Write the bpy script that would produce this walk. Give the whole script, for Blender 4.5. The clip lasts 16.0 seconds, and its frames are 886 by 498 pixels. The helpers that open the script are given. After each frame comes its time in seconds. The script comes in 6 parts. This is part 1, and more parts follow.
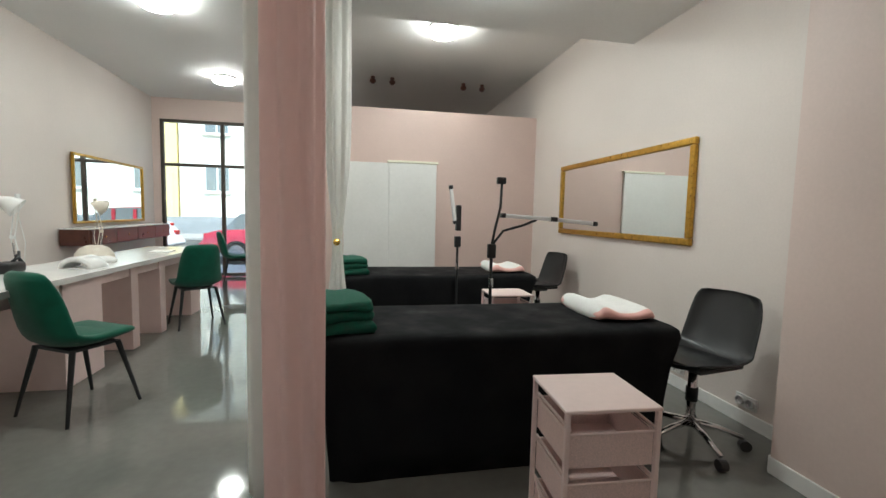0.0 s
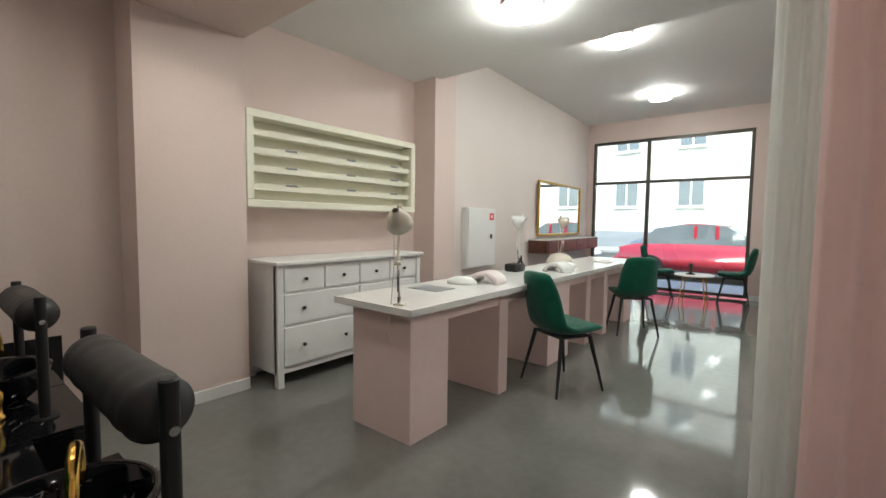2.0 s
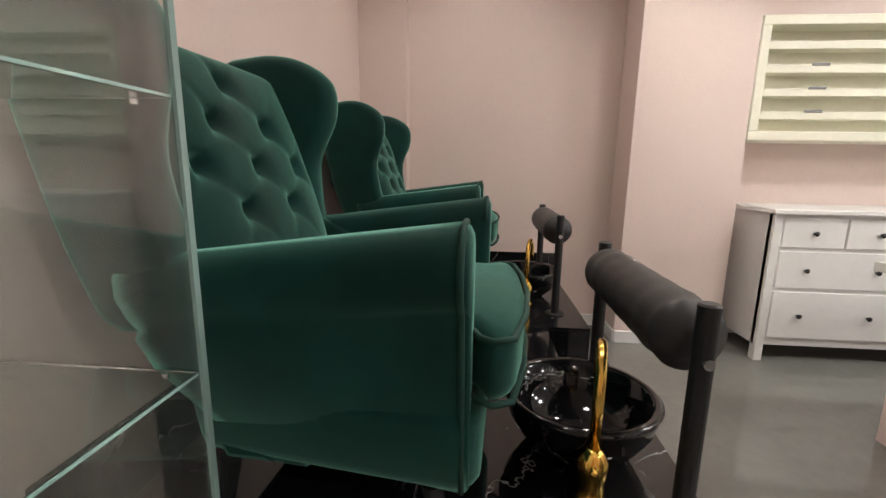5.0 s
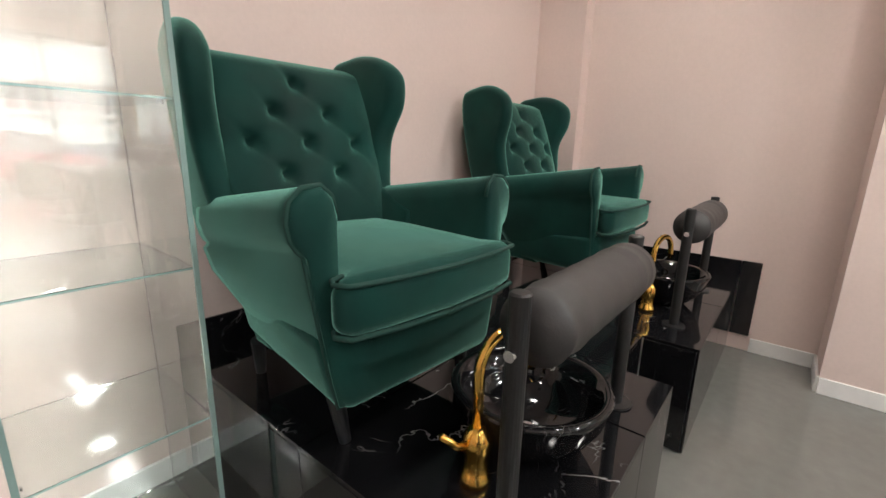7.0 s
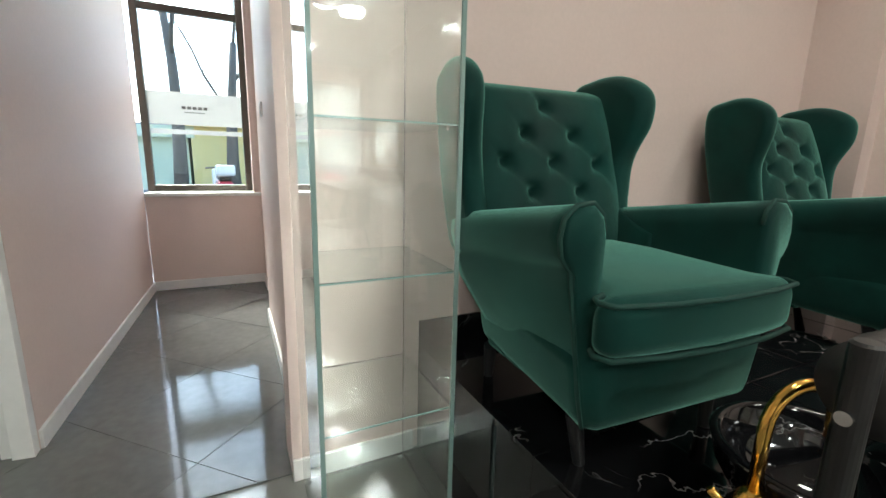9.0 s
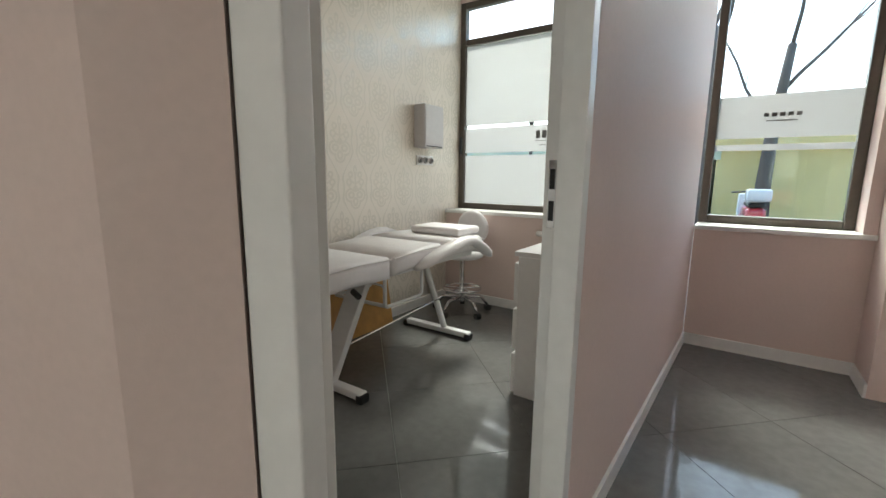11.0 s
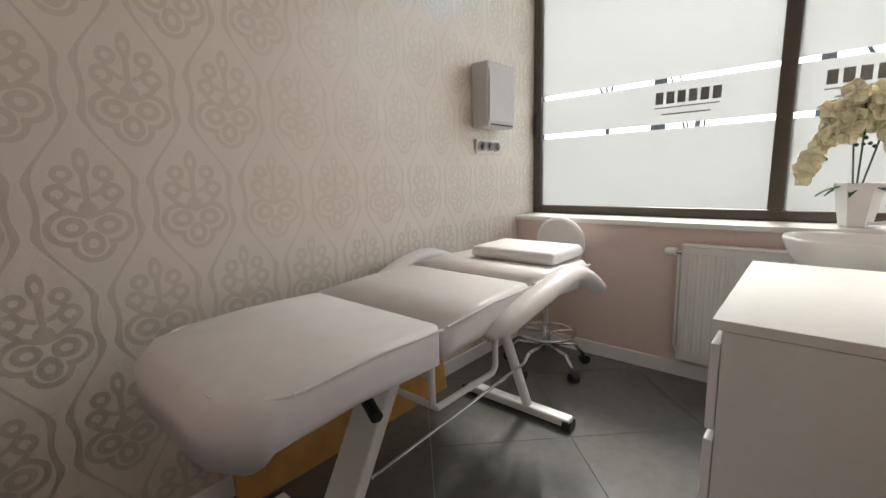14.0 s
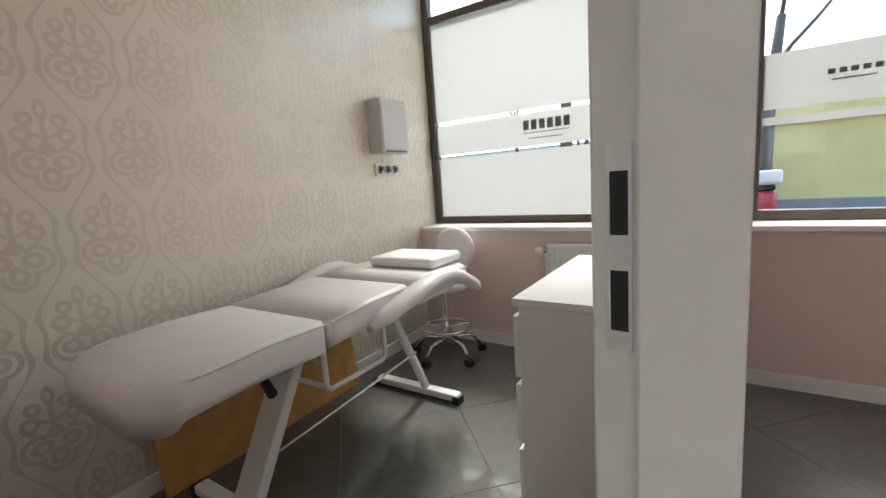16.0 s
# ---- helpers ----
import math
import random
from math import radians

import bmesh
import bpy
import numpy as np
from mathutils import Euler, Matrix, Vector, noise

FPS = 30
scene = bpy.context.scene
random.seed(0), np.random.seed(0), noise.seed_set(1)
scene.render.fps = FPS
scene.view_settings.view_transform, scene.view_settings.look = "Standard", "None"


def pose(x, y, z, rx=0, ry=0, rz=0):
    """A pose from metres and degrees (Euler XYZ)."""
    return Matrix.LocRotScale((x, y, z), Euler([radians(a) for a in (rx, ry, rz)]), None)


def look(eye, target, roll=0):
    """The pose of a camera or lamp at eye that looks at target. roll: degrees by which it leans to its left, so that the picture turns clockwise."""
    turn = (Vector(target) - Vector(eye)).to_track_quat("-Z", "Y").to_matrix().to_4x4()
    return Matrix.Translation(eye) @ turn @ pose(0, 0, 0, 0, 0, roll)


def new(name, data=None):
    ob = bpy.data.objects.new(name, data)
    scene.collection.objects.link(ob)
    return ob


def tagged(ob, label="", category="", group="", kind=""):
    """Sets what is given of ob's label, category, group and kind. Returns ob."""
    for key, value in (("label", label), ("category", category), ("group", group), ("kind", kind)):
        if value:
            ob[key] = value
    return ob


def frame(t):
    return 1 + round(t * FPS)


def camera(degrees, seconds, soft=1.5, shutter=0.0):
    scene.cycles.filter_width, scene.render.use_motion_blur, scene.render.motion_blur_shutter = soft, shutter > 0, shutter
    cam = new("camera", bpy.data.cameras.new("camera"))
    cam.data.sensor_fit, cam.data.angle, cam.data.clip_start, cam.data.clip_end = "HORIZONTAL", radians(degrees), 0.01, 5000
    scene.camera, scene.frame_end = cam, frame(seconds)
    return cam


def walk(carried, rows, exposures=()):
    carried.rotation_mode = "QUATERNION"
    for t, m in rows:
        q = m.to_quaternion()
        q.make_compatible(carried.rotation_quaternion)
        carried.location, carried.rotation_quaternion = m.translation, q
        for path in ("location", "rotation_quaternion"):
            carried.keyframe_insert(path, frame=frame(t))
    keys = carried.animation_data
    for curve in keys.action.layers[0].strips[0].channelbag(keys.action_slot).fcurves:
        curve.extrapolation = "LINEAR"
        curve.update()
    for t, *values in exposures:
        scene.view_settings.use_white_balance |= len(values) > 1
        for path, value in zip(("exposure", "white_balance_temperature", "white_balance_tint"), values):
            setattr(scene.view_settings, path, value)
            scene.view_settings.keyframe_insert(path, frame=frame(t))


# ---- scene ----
cam = camera(91.9, 16.0)

PATH = [
    (0, (1.074, 1.409, 1.274), (1.448, 3.368, 1.113), 1.3),
    (0.5, (0.972, 1.417, 1.282), (0.985, 3.412, 1.139), 1.3),
    (1, (0.852, 1.386, 1.27), (0.444, 3.339, 1.138), 1.2),
    (1.5, (0.72, 1.329, 1.251), (-0.125, 3.137, 1.126), 0.8),
    (2, (0.67, 1.268, 1.265), (-0.583, 2.821, 1.137), 0.7),
    (2.5, (0.668, 1.255, 1.257), (-0.927, 2.455, 1.129), 0.4),
    (3, (0.653, 1.221, 1.265), (-1.161, 2.048, 1.108), 0.7),
    (3.5, (0.647, 1.134, 1.247), (-1.278, 1.641, 1.055), 1.0),
    (4, (0.658, 1.098, 1.264), (-1.312, 1.323, 1.003), 0.7),
    (4.2, (0.616, 1.062, 1.236), (-1.358, 1.213, 0.952), 1.0),
    (6.3, (0.326, 1.615, 1.146), (-1.432, 0.784, 0.676), -0.1),
    (6.5, (0.303, 1.683, 1.147), (-1.388, 0.726, 0.673), 0.3),
    (7, (0.291, 1.88, 1.164), (-1.221, 0.656, 0.697), 1.4),
    (7.5, (0.292, 1.92, 1.15), (-1.317, 0.82, 0.697), 1.2),
    (8, (0.288, 1.953, 1.147), (-1.345, 0.893, 0.687), 1.6),
    (8.5, (0.314, 1.864, 1.128), (-1.14, 0.571, 0.667), 2.4),
    (9, (0.436, 1.795, 1.157), (-0.434, 0.038, 0.761), 1.4),
    (9.1, (0.44, 1.789, 1.148), (-0.288, -0.035, 0.768), 2.1),
    (9.5, (0.427, 1.479, 1.178), (0.21, -0.475, 0.812), 1.9),
    (10, (0.558, 1.296, 1.152), (0.79, -0.659, 0.797), 1.5),
    (12.3, (1.242, 0.202, 1.153), (2.867, -0.92, 0.835), -0.6),
    (12.5, (1.313, 0.143, 1.154), (2.904, -1.031, 0.853), -0.7),
    (13, (1.51, 0.039, 1.138), (2.966, -1.298, 0.836), -0.9),
    (13.5, (1.602, -0.004, 1.119), (2.947, -1.447, 0.789), -1.2),
    (14, (1.615, 0.002, 1.124), (2.91, -1.484, 0.787), -1.7),
    (14.5, (1.605, 0.007, 1.125), (2.902, -1.48, 0.804), -2.5),
    (15, (1.515, 0.048, 1.143), (2.816, -1.439, 0.835), -3.2),
    (15.5, (1.352, 0.112, 1.163), (2.624, -1.401, 0.86), -4.1),
    (16, (1.199, 0.148, 1.175), (2.283, -1.505, 0.867), -4.1),
]
walk(cam, [(t, look(eye, target, roll)) for t, eye, target, roll in PATH], [
    (0.0, 2.1, 6100, -1), (1.5, 2.1, 6150, 0), (2.5, 2.15, 6400, 5), (3.5, 2.55, 6500, 10), (4.2, 2.6, 6500, 10), (6.5, 3.1, 6250, 7), (7.5, 3.1, 6250, 10), (8.5, 2.95, 6150, 2),
    (9.5, 2.5, 6100, -2), (10.2, 2.25, 6150, -2), (12.3, 2.1, 6500, 8), (16.0, 2.2, 6450, 7)])


# ---- world and sun ----
world = bpy.data.worlds.new("sky")
scene.world = world
world.use_nodes = True
wn = world.node_tree
sky = wn.nodes.new("ShaderNodeTexSky")
sky.sky_type = "NISHITA"
sky.sun_disc = False
sky.sun_elevation = radians(48)
sky.sun_rotation = radians(150)
sky.dust_density = 1.5
wn.links.new(sky.outputs[0], wn.nodes["Background"].inputs[0])
wn.nodes["Background"].inputs[1].default_value = 0.15

sun = new("sun", bpy.data.lights.new("sun", "SUN"))
sun.data.energy = 1.0
sun.data.angle = radians(12.0)
sun.data.color = (1.0, 0.95, 0.88)
sun.matrix_world = look((0, 0, 20), (-3.0, 12.0, 6.0))


# ---- helpers of this scene ----
def mesh_of(name, bm, material=None, smooth=False):
    me = bpy.data.meshes.new(name)
    bmesh.ops.recalc_face_normals(bm, faces=bm.faces[:])
    if smooth:
        for f in bm.faces:
            f.smooth = True
    bm.to_mesh(me)
    bm.free()
    if material:
        me.materials.append(material)
    return me


def part(name, bm, material, parent=None, label="", smooth=False):
    ob = new(name, mesh_of(name, bm, material, smooth))
    if parent is not None:
        ob.parent = parent
    if label:
        ob["label"] = label
    return ob


def thing(name, m, label, category, group="", kind=""):
    ob = new(name)
    ob.empty_display_size = 0.1
    ob.matrix_basis = m
    return tagged(ob, label, category, group, kind)


def structure(name, bm, material, label="", category="", smooth=False):
    ob = new(name, mesh_of(name, bm, material, smooth))
    return tagged(ob, label, category, "", "structure")


def add_box(bm, x0, y0, z0, x1, y1, z1, bevel=0.0, seg=2, m=None):
    made = bmesh.ops.create_cube(bm, size=1.0)
    vs = made["verts"]
    for v in vs:
        v.co = Vector((x0 + (v.co.x + 0.5) * (x1 - x0), y0 + (v.co.y + 0.5) * (y1 - y0), z0 + (v.co.z + 0.5) * (z1 - z0)))
    if bevel > 0:
        es = list({e for v in vs for e in v.link_edges})
        out = bmesh.ops.bevel(bm, geom=es, offset=bevel, segments=seg, affect="EDGES", profile=0.5)
        vs = list({v for f in out["faces"] for v in f.verts} | {v for v in vs if v.is_valid})
    if m is not None:
        bmesh.ops.transform(bm, matrix=m, verts=vs)
    return vs


def box(x0, y0, z0, x1, y1, z1, bevel=0.0, seg=2, m=None):
    bm = bmesh.new()
    add_box(bm, x0, y0, z0, x1, y1, z1, bevel, seg, m)
    return bm


def add_rod(bm, a, b, r, r2=None, n=16, caps=True):
    a, b = Vector(a), Vector(b)
    d = b - a
    m = Matrix.Translation((a + b) / 2) @ d.to_track_quat("Z", "Y").to_matrix().to_4x4()
    bmesh.ops.create_cone(bm, cap_ends=caps, segments=n, radius1=r, radius2=r if r2 is None else r2, depth=d.length, matrix=m)


def rod(a, b, r, r2=None, n=16):
    bm = bmesh.new()
    add_rod(bm, a, b, r, r2, n)
    return bm


def add_tube(bm, pts, r, n=10):
    """A round tube along points; r is a radius or a list of radii."""
    pts = [Vector(p) for p in pts]
    rings = []
    side = None
    for i, p in enumerate(pts):
        t = (pts[min(i + 1, len(pts) - 1)] - pts[max(i - 1, 0)]).normalized()
        if side is None:
            side = t.cross(Vector((0, 0, 1)) if abs(t.z) < 0.9 else Vector((1, 0, 0))).normalized()
        side = (side - t * side.dot(t)).normalized()
        up = t.cross(side)
        rr = r[i] if isinstance(r, (list, tuple)) else r
        rings.append([bm.verts.new(p + rr * (math.cos(a) * side + math.sin(a) * up)) for a in [2 * math.pi * k / n for k in range(n)]])
    for q, w in zip(rings, rings[1:]):
        for k in range(n):
            bm.faces.new((q[k], q[(k + 1) % n], w[(k + 1) % n], w[k]))
    bm.faces.new(rings[0])
    bm.faces.new(rings[-1][::-1])


def tube(pts, r, n=10):
    bm = bmesh.new()
    add_tube(bm, pts, r, n)
    return bm


def lathe(profile, n=32, m=None):
    """A solid of revolution about z from (radius, height) pairs."""
    bm = bmesh.new()
    rings = []
    for r, z in profile:
        if r < 1e-5:
            rings.append([bm.verts.new((0, 0, z))])
        else:
            rings.append([bm.verts.new((r * math.cos(2 * math.pi * k / n), r * math.sin(2 * math.pi * k / n), z)) for k in range(n)])
    for q, w in zip(rings, rings[1:]):
        for k in range(n):
            j = (k + 1) % n
            if len(q) == 1 and len(w) == 1:
                continue
            if len(q) == 1:
                bm.faces.new((q[0], w[k], w[j]))
            elif len(w) == 1:
                bm.faces.new((q[k], q[j], w[0]))
            else:
                bm.faces.new((q[k], q[j], w[j], w[k]))
    if m is not None:
        bmesh.ops.transform(bm, matrix=m, verts=bm.verts[:])
    return bm


def prism(points, z0, z1, bevel=0.0):
    """An upright prism over a plan outline."""
    bm = bmesh.new()
    low = [bm.verts.new((x, y, z0)) for x, y in points]
    high = [bm.verts.new((x, y, z1)) for x, y in points]
    bm.faces.new(low[::-1])
    bm.faces.new(high)
    n = len(points)
    for i in range(n):
        bm.faces.new((low[i], low[(i + 1) % n], high[(i + 1) % n], high[i]))
    if bevel > 0:
        bmesh.ops.bevel(bm, geom=bm.edges[:], offset=bevel, segments=2, affect="EDGES", profile=0.5)
    return bm


def patch(bm, grid):
    """Quads over a grid of points."""
    vs = [[bm.verts.new(p) for p in row] for row in grid]
    for a, b in zip(vs, vs[1:]):
        for i in range(len(a) - 1):
            bm.faces.new((a[i], a[i + 1], b[i + 1], b[i]))
    return vs


def shut(bm, rings):
    """A closed skin through rings of equal length, with both ends capped."""
    vs = [[bm.verts.new(p) for p in ring] for ring in rings]
    n = len(vs[0])
    for a, b in zip(vs, vs[1:]):
        for i in range(n):
            bm.faces.new((a[i], a[(i + 1) % n], b[(i + 1) % n], b[i]))
    bm.faces.new(vs[0][::-1])
    bm.faces.new(vs[-1])


def subdivided(ob, levels=2):
    mod = ob.modifiers.new("round", "SUBSURF")
    mod.levels = mod.render_levels = levels
    for p in ob.data.polygons:
        p.use_smooth = True
    return ob


def side_slab(profile, x0, x1, bevel=0.03, seg=4):
    """A slab with the outline profile of (y, z) points, thick from x0 to x1, its edges rounded."""
    bm = bmesh.new()
    a = [bm.verts.new((x0, y, z)) for y, z in profile]
    b = [bm.verts.new((x1, y, z)) for y, z in profile]
    bm.faces.new(a)
    bm.faces.new(b[::-1])
    n = len(profile)
    for i in range(n):
        bm.faces.new((a[i], b[i], b[(i + 1) % n], a[(i + 1) % n]))
    rim = [e for e in bm.edges if abs(e.verts[0].co.x - e.verts[1].co.x) < 1e-6]
    bmesh.ops.recalc_face_normals(bm, faces=bm.faces[:])
    if bevel > 0:
        bmesh.ops.bevel(bm, geom=rim, offset=bevel, segments=seg, affect="EDGES", profile=0.5)
    return bm


def curve_points(ctrl, n=8):
    """Points of a closed smooth curve through the control points (Catmull-Rom)."""
    out = []
    c = len(ctrl)
    for i in range(c):
        p0, p1, p2, p3 = [Vector((*ctrl[(i + k) % c], 0)) for k in (-1, 0, 1, 2)]
        for j in range(n):
            t = j / n
            q = 0.5 * ((2 * p1) + (p2 - p0) * t + (2 * p0 - 5 * p1 + 4 * p2 - p3) * t * t + (3 * p1 - p0 - 3 * p2 + p3) * t ** 3)
            out.append((q.x, q.y))
    return out


# ---- materials ----
def mat(name, color, rough=0.5, metal=0.0, grain=0.0, scale=30.0, bump=0.0, bump_scale=200.0, wear=0.0, wear_scale=2.0,
        coat=0.0, sheen=0.0, spec=0.5):
    """A surface with grain and larger wear mixed into colour and roughness."""
    m = bpy.data.materials.new(name)
    m.use_nodes = True
    nt = m.node_tree
    b = nt.nodes["Principled BSDF"]
    b.inputs["Roughness"].default_value = rough
    b.inputs["Metallic"].default_value = metal
    b.inputs["Coat Weight"].default_value = coat
    b.inputs["Sheen Weight"].default_value = sheen
    b.inputs["Specular IOR Level"].default_value = spec
    b.inputs["Base Color"].default_value = (*color, 1)
    tc = nt.nodes.new("ShaderNodeTexCoord")
    if grain > 0 or wear > 0:
        last = None
        for amount, sc in ((grain, scale), (wear, wear_scale)):
            if amount <= 0:
                continue
            nz = nt.nodes.new("ShaderNodeTexNoise")
            nz.inputs["Scale"].default_value = sc
            nz.inputs["Detail"].default_value = 5
            nt.links.new(tc.outputs["Object"], nz.inputs["Vector"])
            mr = nt.nodes.new("ShaderNodeMapRange")
            mr.inputs[1].default_value, mr.inputs[2].default_value = 0.3, 0.7
            mr.inputs[3].default_value, mr.inputs[4].default_value = 1 - amount, 1 + amount
            nt.links.new(nz.outputs[0], mr.inputs[0])
            mx = nt.nodes.new("ShaderNodeVectorMath")
            mx.operation = "SCALE"
            if last is None:
                mx.inputs[0].default_value = color
            else:
                nt.links.new(last, mx.inputs[0])
            nt.links.new(mr.outputs[0], mx.inputs["Scale"])
            last = mx.outputs[0]
            rr = nt.nodes.new("ShaderNodeMath")
            rr.operation = "MULTIPLY"
            rr.inputs[1].default_value = rough
            nt.links.new(mr.outputs[0], rr.inputs[0])
            nt.links.new(rr.outputs[0], b.inputs["Roughness"])
        nt.links.new(last, b.inputs["Base Color"])
    if bump > 0:
        nz = nt.nodes.new("ShaderNodeTexNoise")
        nz.inputs["Scale"].default_value = bump_scale
        nz.inputs["Detail"].default_value = 3
        nt.links.new(tc.outputs["Object"], nz.inputs["Vector"])
        bp = nt.nodes.new("ShaderNodeBump")
        bp.inputs["Strength"].default_value = bump
        bp.inputs["Distance"].default_value = 0.002
        nt.links.new(nz.outputs[0], bp.inputs["Height"])
        nt.links.new(bp.outputs[0], b.inputs["Normal"])
    return m


def glow(name, color, strength):
    m = bpy.data.materials.new(name)
    m.use_nodes = True
    b = m.node_tree.nodes["Principled BSDF"]
    b.inputs["Base Color"].default_value = (0.9, 0.9, 0.9, 1)
    b.inputs["Emission Color"].default_value = (*color, 1)
    b.inputs["Emission Strength"].default_value = strength
    return m


def glass(name, color=(0.93, 0.98, 0.95), rough=0.0, ior=1.45):
    m = bpy.data.materials.new(name)
    m.use_nodes = True
    b = m.node_tree.nodes["Principled BSDF"]
    b.inputs["Base Color"].default_value = (*color, 1)
    b.inputs["Roughness"].default_value = rough
    b.inputs["IOR"].default_value = ior
    b.inputs["Transmission Weight"].default_value = 1.0
    return m


PINK = mat("pink_wall_paint", (0.72, 0.585, 0.535), 0.55, grain=0.02, scale=60, bump=0.12, bump_scale=350, wear=0.02, wear_scale=1.5)
WHITE_WALL = mat("white_wall_paint", (0.78, 0.77, 0.75), 0.6, grain=0.02, scale=60, bump=0.1, bump_scale=300)
CEILING = mat("ceiling_paint", (0.80, 0.79, 0.77), 0.7, grain=0.015, scale=40, bump=0.08, bump_scale=250, wear=0.02, wear_scale=1.0)
WHITE = mat("white_lacquer", (0.80, 0.79, 0.77), 0.32, grain=0.02, scale=25, wear=0.02, wear_scale=3)
SKIRT = mat("white_baseboard", (0.80, 0.79, 0.77), 0.35, grain=0.03, scale=20)
CREAM = mat("cream_shelf_paint", (0.82, 0.80, 0.66), 0.45, grain=0.02, scale=30)
DARK_FRAME = mat("bronze_aluminium", (0.10, 0.085, 0.07), 0.4, metal=0.5, grain=0.08, scale=40)
BLACK = mat("black_plastic", (0.012, 0.012, 0.013), 0.4, grain=0.1, scale=30)
CHROME = mat("chrome", (0.75, 0.75, 0.76), 0.12, metal=1.0, grain=0.05, scale=15)
GOLD = mat("gold_metal", (0.85, 0.52, 0.12), 0.18, metal=1.0, grain=0.06, scale=20)
CLEAR = glass("clear_glass")
CAB_GLASS = glass("cabinet_glass", (0.95, 0.98, 0.965), 0.0, 1.52)
MIRROR = mat("mirror_silver", (0.86, 0.88, 0.87), 0.01, metal=1.0)
LAMP = glow("lamp_diffuser", (1.0, 0.97, 0.93), 19.0)


def floor_material():
    """Glossy grey poured floor with faint clouds."""
    m = mat("grey_epoxy_floor", (0.175, 0.174, 0.158), 0.07, grain=0.05, scale=18, wear=0.10, wear_scale=0.9, spec=0.6)
    return m


FLOOR = floor_material()
GROUT = mat("pale_grey_grout", (0.28, 0.28, 0.28), 0.8, grain=0.1, scale=80)

# ---- the large structure ----
CEIL, SOFFIT, BEAM, SILL = 3.25, 2.83, 2.55, 0.85
Y_BACK, Y_FRONT = 0.33, 10.07
X_ROOM, Y_WIN = 3.12, -2.50

PALE = mat("off_white_wall_paint", (0.74, 0.665, 0.62), 0.55, grain=0.02, scale=60, bump=0.12, bump_scale=350, wear=0.02, wear_scale=1.5)

DUSTY = mat("dusty_pink_wall_paint", (0.66, 0.505, 0.455), 0.55, grain=0.02, scale=60, bump=0.12, bump_scale=350, wear=0.03, wear_scale=1.5)


def wall(name, x0, y0, x1, y1, z0=0.0, z1=CEIL, material=None, label="pale pink painted plaster wall"):
    return structure(name, box(x0, y0, z0, x1, y1, z1), material or PINK, label, "wall")


structure("floor", box(-3.2, -3.2, -0.12, 4.2, 10.25, 0.0), FLOOR, "glossy grey poured floor, reflecting the windows and lamps", "floor")
structure("ceiling_main", box(-3.2, 5.0, CEIL, 4.2, 10.25, CEIL + 0.15), CEILING, "white plaster ceiling of the hall", "ceiling")
structure("ceiling_low", box(-3.2, -0.2, SOFFIT, 4.2, 5.0, SOFFIT + 0.57), CEILING, "lower white plaster ceiling", "ceiling")
structure("ceiling_room", box(0.0, -3.0, SOFFIT, 4.2, -0.2, SOFFIT + 0.3), CEILING, "white plaster ceiling of the treatment room", "ceiling")

# left side: chair alcove, pillar, dresser recess, pillar, long wall
wall("wall_alcove_end", -2.95, 0.30, -2.74, 2.13)
wall("wall_alcove_pilaster", -2.74, 0.33, -2.62, 0.66)
wall("wall_pillar_near", -2.95, 2.13, -2.42, 2.81)
wall("wall_recess", -2.95, 2.81, -2.71, 4.91)
wall("wall_pillar_far", -2.95, 4.91, -2.40, 5.28)
structure("wall_desk_side", prism([(-2.42, 5.28), (-2.63, 10.07), (-2.95, 10.07), (-2.95, 5.28)], 0, CEIL), PALE, "long pale pink wall behind the manicure desk", "wall")
wall("beam_near", -2.42, 2.13, 1.0, 2.81, BEAM, SOFFIT, None, "pink painted ceiling beam between the pillars")

# back wall behind the armchairs
wall("wall_back", -2.95, 0.13, 0.30, 0.33)
wall("wall_corridor_side", 0.04, -1.44, 0.24, 0.13)
wall("wall_corridor_end_piece", -0.05, -2.50, 0.19, -2.17)
wall("wall_window_reveal", 0.15, -2.75, 0.25, -2.50, SILL - 0.03, SOFFIT)
wall("wall_side_passage", -1.2, -2.5, -1.0, -1.3)
wall("wall_side_passage_back", -1.2, -1.5, 0.04, -1.44)

# partition between corridor and treatment room
structure("wall_partition", prism([(1.181, -0.248), (1.088, -2.50), (1.21, -2.50), (1.262, -0.248)], 0, SOFFIT), PINK, "pale pink painted plaster wall", "wall")
# right hand side
wall("wall_hall_right", 3.45, 3.15, 3.65, 10.07, material=PALE, label="off-white wall with a faint pink tinge")
wall("wall_hall_right_jog", 3.13, 0.66, 3.65, 3.15)
structure("wall_room_front", prism([(1.447, 0.530), (1.525, 0.665), (2.35, 0.95), (3.14, 0.95), (3.14, 0.49), (1.498, 0.49)], 0, SOFFIT), PINK, "pale pink wall beside the treatment room door", "wall")
wall("wall_low_partition", 0.62, 7.14, 3.45, 7.26, 0, 2.63, DUSTY, "dusty pink partition wall that stops below the ceiling")
wall("wall_store_side", 0.55, 7.14, 0.62, 10.07, 0, 2.63)

# front facade with the shop window
wall("wall_front_left", -2.95, 10.07, -2.51, 10.27)
wall("wall_front_right", 0.165, 10.07, 3.65, 10.27)
wall("wall_front_top", -2.51, 10.07, 0.165, 10.27, 2.88, CEIL)

